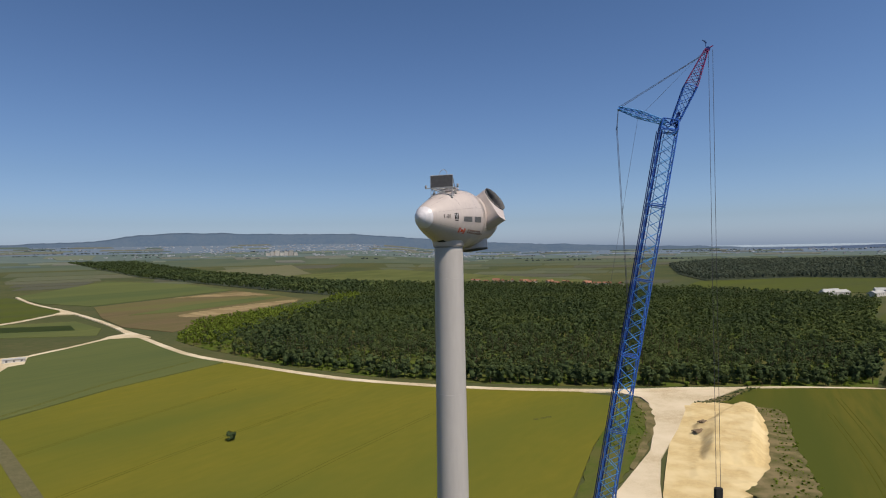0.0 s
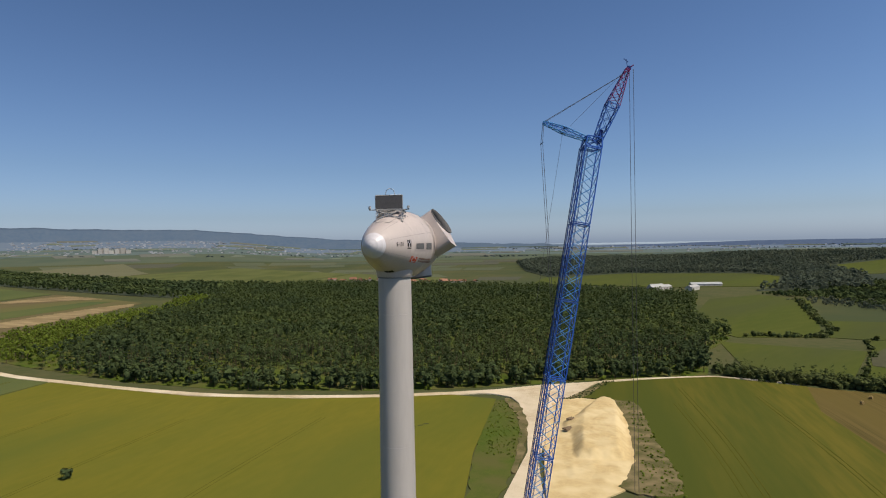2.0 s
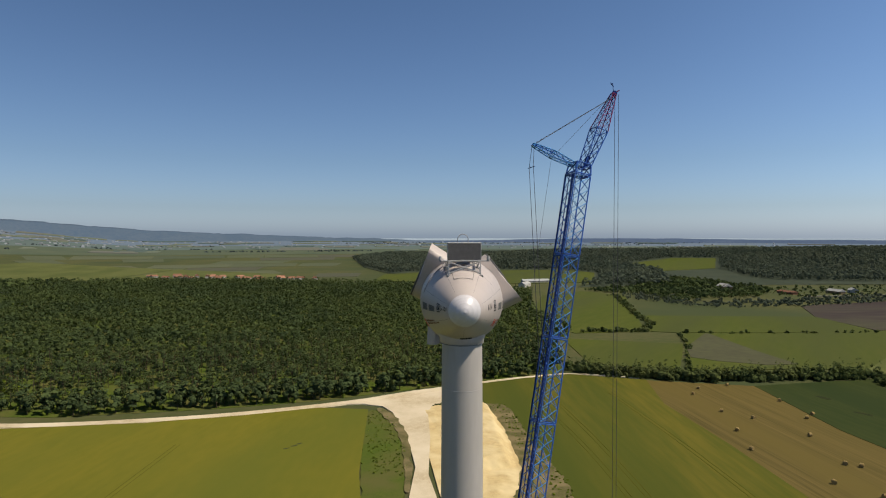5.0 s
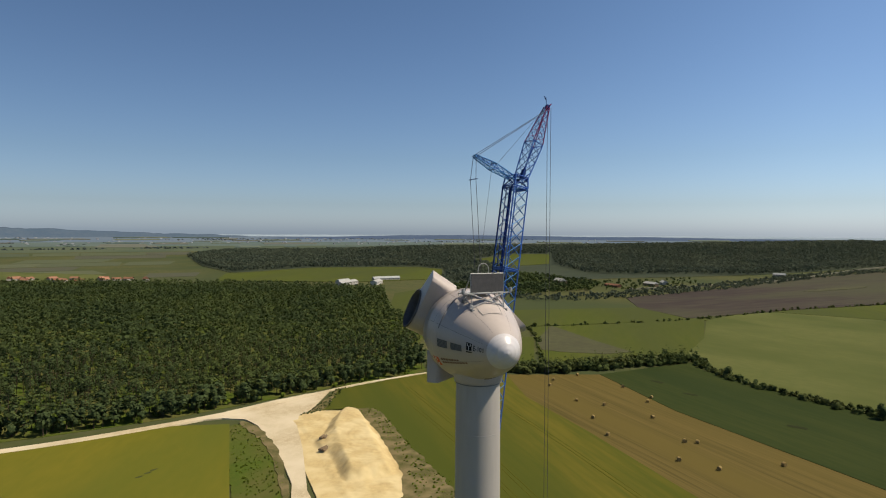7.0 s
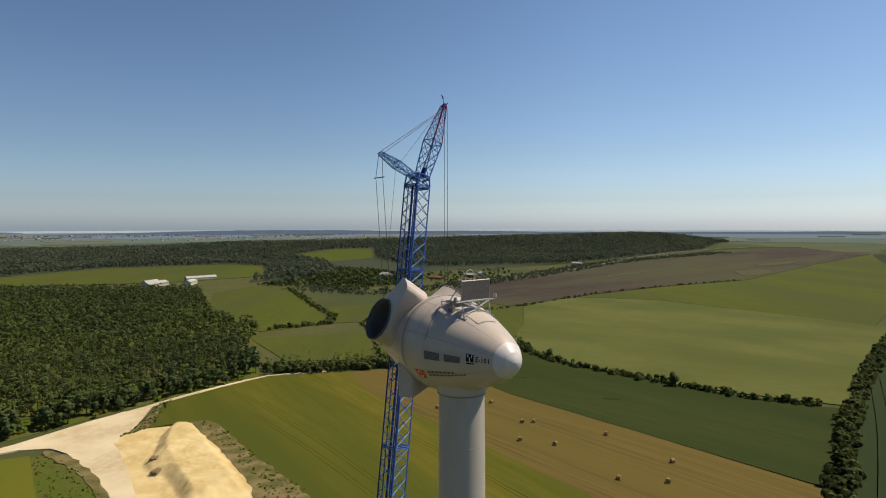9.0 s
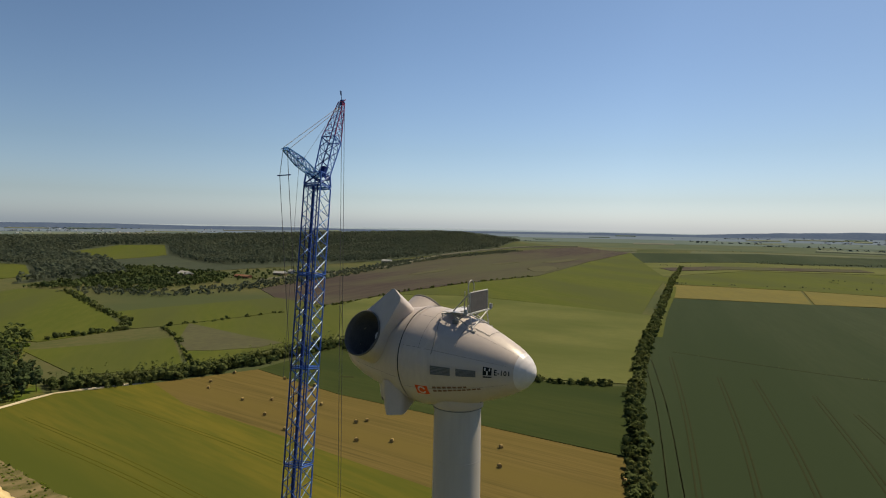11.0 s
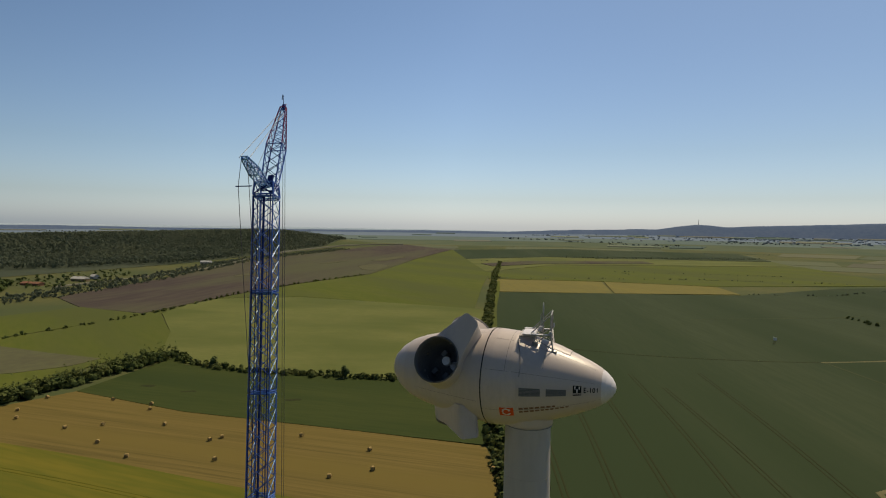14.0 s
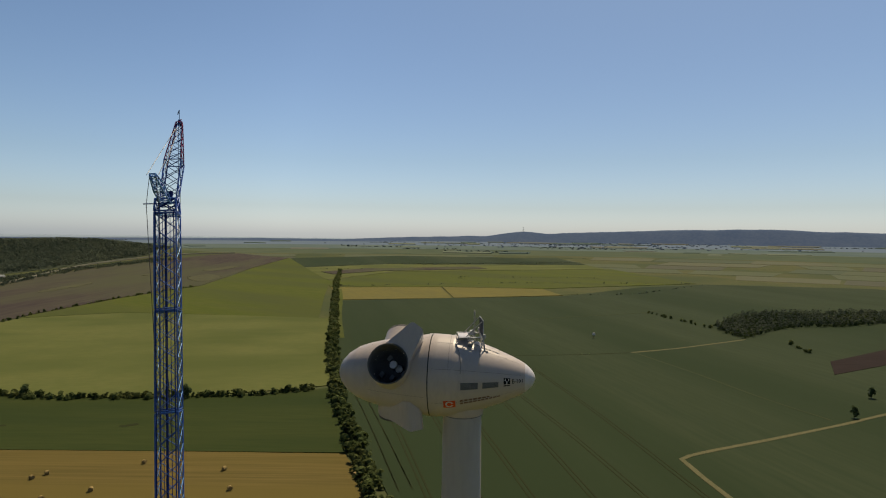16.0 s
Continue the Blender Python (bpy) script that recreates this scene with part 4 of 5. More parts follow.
def lattice(parent, a, b, w0, q0, w1, q1, bays, wd, qd, mats, chord=0.095, brace=0.048, single=False):
    """Four chords with crossed braces on all faces, between two ends of given section."""
    def corner(t, i):
        sw, sq = ((-1, -1), (1, -1), (1, 1), (-1, 1))[i]
        return a.lerp(b, t) + wd * sw * (w0 + (w1 - w0) * t) / 2 + qd * sq * (q0 + (q1 - q0) * t) / 2
    for i in range(4):
        strut("chord", corner(0, i), corner(1, i), chord, mats[0], parent, 6)
    for k in range(bays):
        t0, t1 = k / bays, (k + 1) / bays
        for i in range(4):
            j = (i + 1) % 4
            mt_ = mats[1 if i % 2 else 2]
            strut("brace", corner(t0, i), corner(t1, j), brace, mt_, parent, 5)
            if not single:
                strut("brace", corner(t0, j), corner(t1, i), brace, mt_, parent, 5)
    for t in (0.0, 1.0):
        for i in range(4):
            strut("end_frame", corner(t, i), corner(t, (i + 1) % 4), chord * 0.8, mats[0], parent, 6)


foot = KNEE - BD * ((KNEE.z - 1.2) / BD.z)
length = (KNEE - foot).length
nsec = 8
for k in range(nsec):
    sec = empty("boom_section", *(foot.lerp(KNEE, k / nsec) - Vector((16, 22, 0))))
    sec.parent = crane
    a, b = foot.lerp(KNEE, k / nsec), foot.lerp(KNEE, (k + 1) / nsec)
    w = 2.4
    lattice(sec, a + BD * 0.12, b - BD * 0.12, w, 2.5, w, 2.5, 6, WD, QD, (M_BLUE, M_LBLUE, M_BLUE))
    strut("rope_guide", a - QD * 0.9, b - QD * 0.9, 0.15, M_NAVY, sec, 6)
    strut("rope_guide", a - QD * 1.0 + WD * 0.7, b - QD * 1.0 + WD * 0.7, 0.06, M_NAVY, sec, 6)
    strut("rope_guide", a + WD * 1.0 - QD * 1.5, b + WD * 1.0 - QD * 1.5, 0.07, M_NAVY, sec, 6)
    strut("rope_guide", a - WD * 1.0 - QD * 1.5, b - WD * 1.0 - QD * 1.5, 0.07, M_NAVY, sec, 6)
    for w0, q0 in ((-0.4, -0.55), (0.45, -0.45)):
        strut("luffing_rope", a + WD * w0 + QD * q0, b + WD * w0 + QD * q0, 0.035, M_NAVY, sec, 5)
    for i in range(3):
        c = a.lerp(b, 0.985) + QD * (-1 + i)
        strut("catwalk_bar", c - WD * 1.2, c + WD * 1.2, 0.08, M_LBLUE if i == 1 else M_BLUE, sec, 4)
# carrier under the boom
bm = bmesh.new()
box(bm, -5.0, 3.0, -2.0, 2.0, 1.2, 3.6, 0.1)
part("carrier", bm, M_BLUE, crane)
for s in (-1, 1):
    bm = bmesh.new()
    box(bm, -5.0, 5.0, s * 3.6 - 0.8, s * 3.6 + 0.8, 0, 1.5, 0.35)
    part("crawler", bm, M_SEAM, crane)

head = empty("boom_head", *(KNEE - Vector((16, 22, 0))))
head.parent = crane
lattice(head, KNEE + BD * 0.1, KNEE + BD * 1.6, 2.4, 2.5, 2.2, 2.2, 1, WD, QD, (M_BLUE, M_BLUE, M_NAVY), 0.12, 0.07)
J0 = KNEE + BD * 1.2 + QD * 0.7
JD = (TIP - J0).normalized()
JQ = WD.cross(JD).normalized()
jm = J0.lerp(TIP, 0.5)
jib = empty("jib", *(KNEE - Vector((16, 22, 0))))
jib.parent = crane
lattice(jib, J0, jm, 1.8, 1.0, 1.95, 1.8, 4, WD, JQ, (M_BLUE, M_BLUE, M_NAVY), 0.085, 0.042)
lattice(jib, jm, TIP, 1.95, 1.8, 0.7, 0.5, 6, WD, JQ, (M_RED, M_RED, M_BLUE), 0.07, 0.036)
for t, h in ((0.2, 0.65),):
    bm = bmesh.new()
    box(bm, -0.2, 0.25, -0.3, 0.3, -h, h, 0.05)
    bmesh.ops.transform(bm, matrix=Matrix.Translation(J0.lerp(jm, t) - (KNEE)) @ Matrix((JQ, WD, JD)).transposed().to_4x4(), verts=bm.verts)
    part("winch_box", bm, M_NAVY, jib)
bm = bmesh.new()
bmesh.ops.create_cone(bm, cap_ends=True, segments=20, radius1=0.36, radius2=0.36, depth=0.3, matrix=Matrix((JQ, JD, WD)).transposed().to_4x4())
bmesh.ops.translate(bm, vec=TIP - KNEE + JQ * 0.1 + JD * 0.15, verts=bm.verts)
part("head_sheave", bm, M_NAVY, jib)
strut("anemometer_mast", TIP, TIP + Vector((-0.2, 0, 1.5)), 0.04, M_NAVY, jib)
strut("anemometer_arm", TIP + Vector((-0.6, 0, 1.5)), TIP + Vector((0.2, 0.2, 1.1)), 0.06, M_NAVY, jib)
strut("head_arm", TIP, TIP + Vector((0.9, -0.2, 0.6)), 0.08, M_RED, jib)
M0 = KNEE + BD * 1.2 - QD * 0.6
MD = (MAST - M0).normalized()
back = empty("back_mast", *(KNEE - Vector((16, 22, 0))))
back.parent = crane
mm = M0.lerp(MAST, 0.55)
lattice(back, M0, mm, 1.15, 0.4, 1.05, 0.95, 4, WD, WD.cross(MD).normalized(), (M_LBLUE, M_BLUE, M_LBLUE), 0.075, 0.038)
lattice(back, mm, MAST, 1.05, 0.95, 0.6, 0.35, 4, WD, WD.cross(MD).normalized(), (M_LBLUE, M_BLUE, M_LBLUE), 0.075, 0.038)
for s in (-0.6, 0.6):
    strut("pendant", MAST + WD * s, TIP + WD * s * 0.4 - JD * 0.6, 0.035, M_ROPE, crane, 5)
    drop = MAST + WD * s + Vector((-0.3, 0, -3.1))
    strut("pendant", MAST + WD * s * 0.5, drop, 0.035, M_ROPE, crane, 5)
    strut("pendant", drop, KNEE - BD * 27 - QD * 1.45 + WD * s, 0.035, M_ROPE, crane, 5)
strut("spreader_bar", MAST + WD * -0.9 + Vector((-0.3, 0, -3.1)), MAST + WD * 0.9 + Vector((-0.3, 0, -3.1)), 0.06, M_NAVY, crane, 6)
strut("hoist_rope", TIP - JD * 0.8 - QD * 0.5, MAST.lerp(KNEE, 0.45) + Vector((0, 0, 0.4)), 0.02, M_ROPE, crane, 5)
strut("hoist_rope", MAST.lerp(KNEE, 0.4), KNEE - BD * 24 - QD * 4.5, 0.02, M_ROPE, crane, 5)
HOOK = 37.5
for dx, dy in ((0.35, 0.1), (0.9, -0.1)):
    strut("hoist_rope", (TIP.x + dx, TIP.y + dy, TIP.z), (TIP.x + dx, TIP.y + dy, HOOK), 0.034, M_ROPE, crane, 5)
bm = bmesh.new()
box(bm, -0.6, 0.6, -0.35, 0.35, -1.6, 0.2, 0.15)
bmesh.ops.translate(bm, vec=Vector((TIP.x + 0.6 - 16, TIP.y - 22, HOOK)), verts=bm.verts)
part("hook_block", bm, M_SEAM, crane, "dark steel hook block")
# auxiliary line paid out towards the field
strut("tag_line", KNEE - BD * 30 - QD * 1.6, Vector((24, 24, 20)), 0.03, M_ROPE, crane, 5)

# ---- trees ----
rng = np.random.default_rng(7)


def tree_arrays(h, w, clumps, seed, tall=0.62, trunk=True, size=0.17):
    """A tapered trunk, a few limbs and a crown of leaf clumps with gaps: leaf triangles and bark triangles."""
    r = np.random.default_rng(seed)
    leaves = []
    nodes = []
    for k in range(max(3, clumps // 14)):
        a, t = r.uniform(0, 2 * np.pi), r.uniform(0, 1)
        rad = w / 2 * (0.35 + 0.65 * math.sin(math.pi * (0.15 + 0.8 * t))) * r.uniform(0.3, 0.8)
        nodes.append((rad * math.cos(a), rad * math.sin(a), h * (1 - tall) + h * tall * t * 0.86))
    for k in range(clumps):
        cx, cy, cz = nodes[r.integers(len(nodes))]
        d = r.normal(size=3)
        d /= np.linalg.norm(d)
        rr = w * r.uniform(0.14, 0.26)
        c = np.array([cx, cy, cz]) + d * rr * np.array([1, 1, 0.8])
        c[2] = min(max(c[2], h * 0.18), h)
        s = w * size * r.uniform(0.7, 1.4)
        out = c - np.array([0, 0, h * 0.5])
        out /= np.linalg.norm(out) + 1e-6
        nrm = d * 0.5 + out * 0.8 + np.array([0, 0, 0.4]) + r.normal(size=3) * 0.16
        nrm /= np.linalg.norm(nrm)
        t1 = np.cross(nrm, r.normal(size=3))
        t1 /= np.linalg.norm(t1)
        t2 = np.cross(nrm, t1)
        a0 = r.uniform(0, 2)
        for q in range(4):
            ang = a0 + q * np.pi / 2 + r.uniform(-0.3, 0.3)
            leaves.append(c + s * r.uniform(0.6, 1.1) * (t1 * math.cos(ang) + t2 * math.sin(ang)) - nrm * s * 0.25)
    lv = np.array(leaves)
    bark = []
    if trunk:
        for (x0, y0, z0, x1, y1, z1, r0, r1) in [(0, 0, -0.3, 0, 0, h * 0.75, w * 0.035, w * 0.01)] + [(0, 0, h * 0.35, n[0], n[1], n[2], w * 0.018, w * 0.006) for n in nodes[:3]]:
            for k in range(4):
                a = k * np.pi / 2
                b = a + np.pi / 2
                bark.append([(x0 + r0 * math.cos(a), y0 + r0 * math.sin(a), z0), (x0 + r0 * math.cos(b), y0 + r0 * math.sin(b), z0), (x1 + r1 * math.cos(b), y1 + r1 * math.sin(b), z1), (x1 + r1 * math.cos(a), y1 + r1 * math.sin(a), z1)])
    bk = np.array(bark).reshape(-1, 3) if bark else np.zeros((0, 3))
    return lv, bk


def quads_object(name, verts, material, parent=None):
    """One mesh of loose quads."""
    me = bpy.data.meshes.new(name)
    n = len(verts) // 4
    me.vertices.add(n * 4)
    me.vertices.foreach_set("co", np.ascontiguousarray(verts, dtype=np.float32).ravel())
    me.loops.add(n * 4)
    me.loops.foreach_set("vertex_index", np.arange(n * 4, dtype=np.int32))
    me.polygons.add(n)
    me.polygons.foreach_set("loop_start", np.arange(0, n * 4, 4, dtype=np.int32))
    me.polygons.foreach_set("loop_total", np.full(n, 4, dtype=np.int32))
    me.materials.append(material)
    me.update(calc_edges=True)
    ob = new(name, me)
    if parent:
        ob.parent = parent
    return ob


def scatter(poly, spacing, seed, jitter=0.45):
    xs, ys = [p[0] for p in poly], [p[1] for p in poly]
    r = np.random.default_rng(seed)
    gx, gy = np.meshgrid(np.arange(min(xs), max(xs), spacing), np.arange(min(ys), max(ys), spacing))
    p = np.stack([gx.ravel(), gy.ravel()], -1) + r.uniform(-jitter, jitter, (gx.size, 2)) * spacing
    keep = np.zeros(len(p), bool)
    px, py = p[:, 0], p[:, 1]
    for i in range(len(poly)):
        (x1, y1), (x2, y2) = poly[i - 1], poly[i]
        if y1 == y2:
            continue
        keep ^= ((y1 > py) != (y2 > py)) & (px < (x2 - x1) * (py - y1) / (y2 - y1) + x1)
    return p[keep]


def woods(name, places, variants, material, smin, smax, seed, label, bark=True, category="trees"):
    """Many trees as one mass of leaf clumps and trunks."""
    r = np.random.default_rng(seed)
    ls, bs = [], []
    for x, y in places:
        lv, bk = variants[r.integers(len(variants))]
        s, a = r.uniform(smin, smax), r.uniform(0, 2 * np.pi)
        m = np.array([[math.cos(a), -math.sin(a), 0], [math.sin(a), math.cos(a), 0], [0, 0, 1]]) * np.array([[s * r.uniform(0.85, 1.15)], [s * r.uniform(0.85, 1.15)], [s]])
        o = np.array([x, y, terrain(x, y)])
        ls.append(lv @ m.T + o)
        if bark and len(bk):
            bs.append(bk @ m.T + o)
    top = quads_object(name, np.concatenate(ls), material)
    tagged(top, label, category, "", "stuff")
    if bs:
        quads_object("trunks", np.concatenate(bs), M_BARK, top)
    return top


FOREST = [(-236, 444), (-195, 399), (-105, 319), (-46, 283), (19, 261), (67, 250), (112, 247), (153, 245), (216, 238), (262, 300), (318, 345), (364, 451), (436, 550), (500, 630), (480, 716), (373, 860), (252, 991), (122, 1082), (-60, 1150), (-185, 900), (-180, 780), (-235, 660), (-270, 570), (-248, 490)]
V_NEAR = [tree_arrays(h, w, 105, k, tall=0.8, size=0.1) for k, (h, w) in enumerate(((12, 5.6), (14, 5.0), (10, 6), (15, 4.6), (11, 5.4), (13, 6), (17, 3.6), (16, 3.2)))]
V_MID = [tree_arrays(h, w, 32, 20 + k, tall=0.75, size=0.175) for k, (h, w) in enumerate(((12, 6.2), (14, 5.6), (10, 6.6), (15, 5.2), (18, 3.8)))]
V_FAR = [tree_arrays(h, w, 9, 40 + k, trunk=False, size=0.27, tall=0.7) for k, (h, w) in enumerate(((13, 9), (14, 8.5), (12, 10)))]
V_YOUNG = [tree_arrays(h, w, 44, 60 + k, tall=0.88, size=0.13) for k, (h, w) in enumerate(((6, 5), (7, 4.5), (5, 5)))]
V_SCRUB = [tree_arrays(h, w, 20, 100 + k, trunk=False, tall=0.97, size=0.2) for k, (h, w) in enumerate(((6, 7), (8, 7), (5, 6)))]
V_BUSH = [tree_arrays(h, w, 52, 80 + k, tall=0.96, size=0.155) for k, (h, w) in enumerate(((3.6, 4.2), (4.6, 4.6), (2.8, 3.8)))]

allp = scatter(FOREST, 5.4, 1)
west = np.array([edge_distance(x, y, [(-236, 444), (-250, 490), (-270, 570), (-235, 660), (-180, 780), (-185, 900)]) for x, y in allp])
young = (west < 48) & (allp[:, 0] < -120)
dist = np.hypot(allp[:, 0], allp[:, 1])
thin = np.array([noise.noise((x * 0.012, y * 0.012, 2)) for x, y in allp])
front = np.array([edge_distance(x, y, FOREST) for x, y in allp])
gap = (thin > 0.12) & (front < 60) & (allp[:, 0] < 40) & (np.random.default_rng(3).uniform(size=len(allp)) < 0.45)
old = ~young & ~gap
near = old & (dist < 420)
edge_i = [i for i in np.argsort(dist) if near[i] and front[i] < 13 and allp[i, 1] < 470][:170]
near[edge_i] = False
woods("forest_front", allp[near], V_NEAR, M_LEAF, 0.6, 1.2, 2, "dense dark green oak forest behind the chalk road")
woods("forest_deep", allp[old & ~near], V_MID, M_LEAF, 0.62, 1.22, 3, "dense dark green forest canopy", False)
woods("young_plantation", np.concatenate([allp[young]]), V_YOUNG, M_YOUNG, 0.8, 1.3, 4, "light green young plantation on the forest edge")
under = scatter(FOREST, 8.5, 11)
und = np.array([edge_distance(x, y, FOREST) for x, y in under])
woods("undergrowth", under[((und < 75) & (under[:, 0] < -40)) | (und < 7)], V_BUSH, M_YOUNG, 0.6, 1.1, 5, "bright green undergrowth at the forest edge", False, "bushes")
drape("forest_floor", FOREST, M_GRASS, 0.2, "shaded green forest floor", "ground")


def belt(name, line, width, spacing, variants, smin, smax, seed, label, material=None, category="hedge"):
    r = np.random.default_rng(seed)
    pts = []
    for (x0, y0), (x1, y1) in zip(line, line[1:]):
        d = math.hypot(x1 - x0, y1 - y0)
        for k in range(max(1, int(d / spacing * max(1, width / spacing)))):
            t = r.uniform()
            pts.append((x0 + (x1 - x0) * t + r.uniform(-width, width) / 2, y0 + (y1 - y0) * t + r.uniform(-width, width) / 2))
    return woods(name, pts, variants, material or M_HEDGE, smin, smax, seed, label, False, category)


belt("tree_belt", [(228, 243), (238, 218), (276, 182), (315, 164), (366, 140)], 16, 3.4, V_NEAR, 0.5, 0.78, 21, "dense belt of dark green trees between fields")
belt("belt_shrubs", [(228, 243), (238, 218), (276, 182), (315, 164), (366, 140)], 12, 2.6, V_BUSH, 1.1, 2.0, 28, "dense dark shrubs filling the tree belt")
belt("hedge_row", [(372, 132), (346, 124), (326, 90), (314, 54), (303, 20), (296, -10), (297, -44)], 6, 2.4, V_BUSH, 0.6, 1.35, 22, "low dark hedge between the fields")
belt("tree_hedge", [(112, -32), (150, -36), (206, -44), (268, -51), (345, -64), (430, -82), (560, -112), (772, -160), (1061, -226), (1400, -312)], 7.5, 2.6, V_BUSH, 0.7, 1.6, 23, "tall green hedge of bushes along the field track")
belt("field_hedge", [(280, 198), (361, 262), (399, 303), (465, 263), (556, 217), (712, 176), (856, 113), (1030, 8)], 4, 4.5, V_BUSH, 0.5, 1.3, 24, "thin line of dark bushes along the field edge")
belt("scrub_belt", [(600, 560), (607, 420), (700, 385), (800, 370), (927, 345), (1280, 315), (1500, 270), (1900, 95)], 60, 7.0, V_SCRUB, 0.4, 1.1, 25, "scattered scrub and trees round the farm sheds", M_FARWOOD, "trees")
woods("scrub_thicket", scatter([(600, 640), (634, 540), (590, 468), (669, 473), (751, 452), (870, 505), (925, 640), (965, 820), (880, 790), (800, 740), (720, 640)], 7.0, 33, 0.9), V_SCRUB, M_LEAF, 0.7, 1.5, 34, "dense dark thicket of scrub and trees by the farm sheds", False)
woods("roadside_scrub", [p for k, p in enumerate(scatter([(753, 447), (871, 372), (1000, 400), (1090, 455), (908, 530)], 9, 35, 0.9)) if k % 5 < 2], V_SCRUB, M_LEAF, 0.4, 1.1, 36, "loose scrub and small trees round low sheds", False)
belt("meadow_bushes", [(330, 350), (382, 322), (420, 350), (460, 404), (590, 560)], 7, 3.2, V_BUSH, 0.6, 1.5, 26, "bushes between two meadows", None, "bushes")
COPSE = [(333, -425), (369, -436), (405, -463), (450, -553), (454, -615), (439, -641), (432, -698), (400, -800), (350, -800), (352, -690), (356, -584), (367, -544), (364, -502)]
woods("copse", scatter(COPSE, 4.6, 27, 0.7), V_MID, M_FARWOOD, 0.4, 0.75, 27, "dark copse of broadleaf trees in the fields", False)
woods("copse_shrubs", scatter(COPSE, 5.0, 29, 0.9), V_SCRUB, M_LEAF, 0.5, 0.95, 30, "dense shrubs filling the copse", False, "bushes")
belt("weed_row", [(400, -95), (353, -175), (330, -244), (322, -290)], 2.5, 6, V_BUSH, 0.1, 0.28, 37, "sparse weeds along the field track", None, "weeds")
belt("weed_row", [(320, -292), (252, -283), (193, -272), (150, -268)], 2.0, 8, V_BUSH, 0.08, 0.2, 38, "sparse weeds along the footpath", None, "weeds")
belt("hedge_tops", [(160, -39), (206, -45), (268, -52), (340, -62)], 6, 9, V_NEAR, 0.4, 0.6, 39, "taller bushy trees standing in the hedge", None, "trees")
for name, line, seed in (("tree_row", [(510, -472), (467, -462), (418, -452), (385, -448)], 31), ("tree_row", [(310, -447), (290, -432), (262, -413)], 32)):
    belt(name, line, 4, 8, V_BUSH, 0.9, 1.5, seed, "thin row of small field trees", None, "trees")
far_polys = [
    ("far_woods_west", [(-254, 985), (-615, 1381), (-1100, 1900), (-1512, 2293), (-1300, 2400), (-560, 1640), (-260, 1260), (-60, 1160), (-180, 920)], 12),
    ("far_woods_north", [(520, 1160), (721, 1190), (930, 1045), (920, 935), (740, 745), (640, 690), (800, 640), (1072, 893), (1172, 1095), (1355, 1108), (1438, 1010), (1237, 862), (1060, 640), (1280, 400), (1600, 300), (2000, 150), (2400, 100), (2450, 900), (1700, 1750), (1000, 2200), (720, 1900), (560, 1400)], 12.5),
    ("far_woods_east", [(1490, -1080), (1520, -600), (1560, -520), (1580, -530), (1530, -1090)], 15),
]
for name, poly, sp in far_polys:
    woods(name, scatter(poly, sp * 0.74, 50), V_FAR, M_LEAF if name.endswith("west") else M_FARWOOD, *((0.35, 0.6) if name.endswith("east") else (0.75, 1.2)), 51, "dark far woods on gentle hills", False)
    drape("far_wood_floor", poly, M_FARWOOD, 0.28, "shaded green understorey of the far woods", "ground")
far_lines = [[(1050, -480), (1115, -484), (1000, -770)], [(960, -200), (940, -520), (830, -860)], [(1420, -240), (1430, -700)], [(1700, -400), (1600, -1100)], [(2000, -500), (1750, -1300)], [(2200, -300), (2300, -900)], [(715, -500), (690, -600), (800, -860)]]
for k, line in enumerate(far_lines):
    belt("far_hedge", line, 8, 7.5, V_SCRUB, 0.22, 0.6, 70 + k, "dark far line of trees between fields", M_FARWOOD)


def tree(name, x, y, h, w, seed, label, clumps=220):
    ob = empty(name, x, y, terrain(x, y))
    lv, bk = tree_arrays(h, w, clumps, seed, size=0.12, tall=0.8)
    quads_object("crown", lv, M_LEAFNEAR, ob)
    quads_object("trunk", bk, M_BARK, ob)
    return tagged(ob, label, "tree")


tree("field_tree", -86.7, 166.3, 5.5, 4.2, 201, "lone dark green bush tree in the wheat field")
tree("path_tree", 149, -283, 7, 4.5, 202, "small lone tree beside the field path")
tree("path_tree", 170, -330, 7, 4.5, 203, "small lone tree beside the field path")
tree("hedge_tree", 303, 24, 8, 6, 204, "round tree standing above the hedge")
tree("hedge_tree", 335, 104, 7, 6, 205, "round tree standing above the hedge")

# ---- bales ----
bm = bmesh.new()
bmesh.ops.create_cone(bm, cap_ends=True, segments=20, radius1=0.8, radius2=0.8, depth=1.3, matrix=Matrix.Rotation(math.pi / 2, 4, 'X'))
bmesh.ops.bevel(bm, geom=[e for e in bm.edges if len(e.link_faces) == 2 and any(len(f.verts) > 4 for f in e.link_faces)], offset=0.12, segments=2, affect='EDGES')
for v in bm.verts:
    v.co *= 1 + 0.03 * noise.noise(v.co * 3)
    v.co.z = max(v.co.z, -0.74)
bmesh.ops.translate(bm, vec=(0, 0, 0.74), verts=bm.verts)
first = part("straw_bale", bm, M_BALE)
tagged(first, "round straw bale lying on the stubble field", "bale", "bales on the stubble")
BALES = [(254, 171), (242, 165), (274, 168), (268, 135), (251, 112), (259, 114), (230, 124), (227, 138), (208, 117), (192, 100), (228, 98), (207, 74), (210, 70), (188, 53), (209, 38), (191, 10), (172, 9), (167, 24), (168, -34), (186, 67)]
first.matrix_basis = pose(*BALES[0], 0.25, 0, 0, 20)
for k, (x, y) in enumerate(BALES[1:]):
    copy_thing(first, pose(x, y, 0.25, 0, 0, (k * 67) % 180))

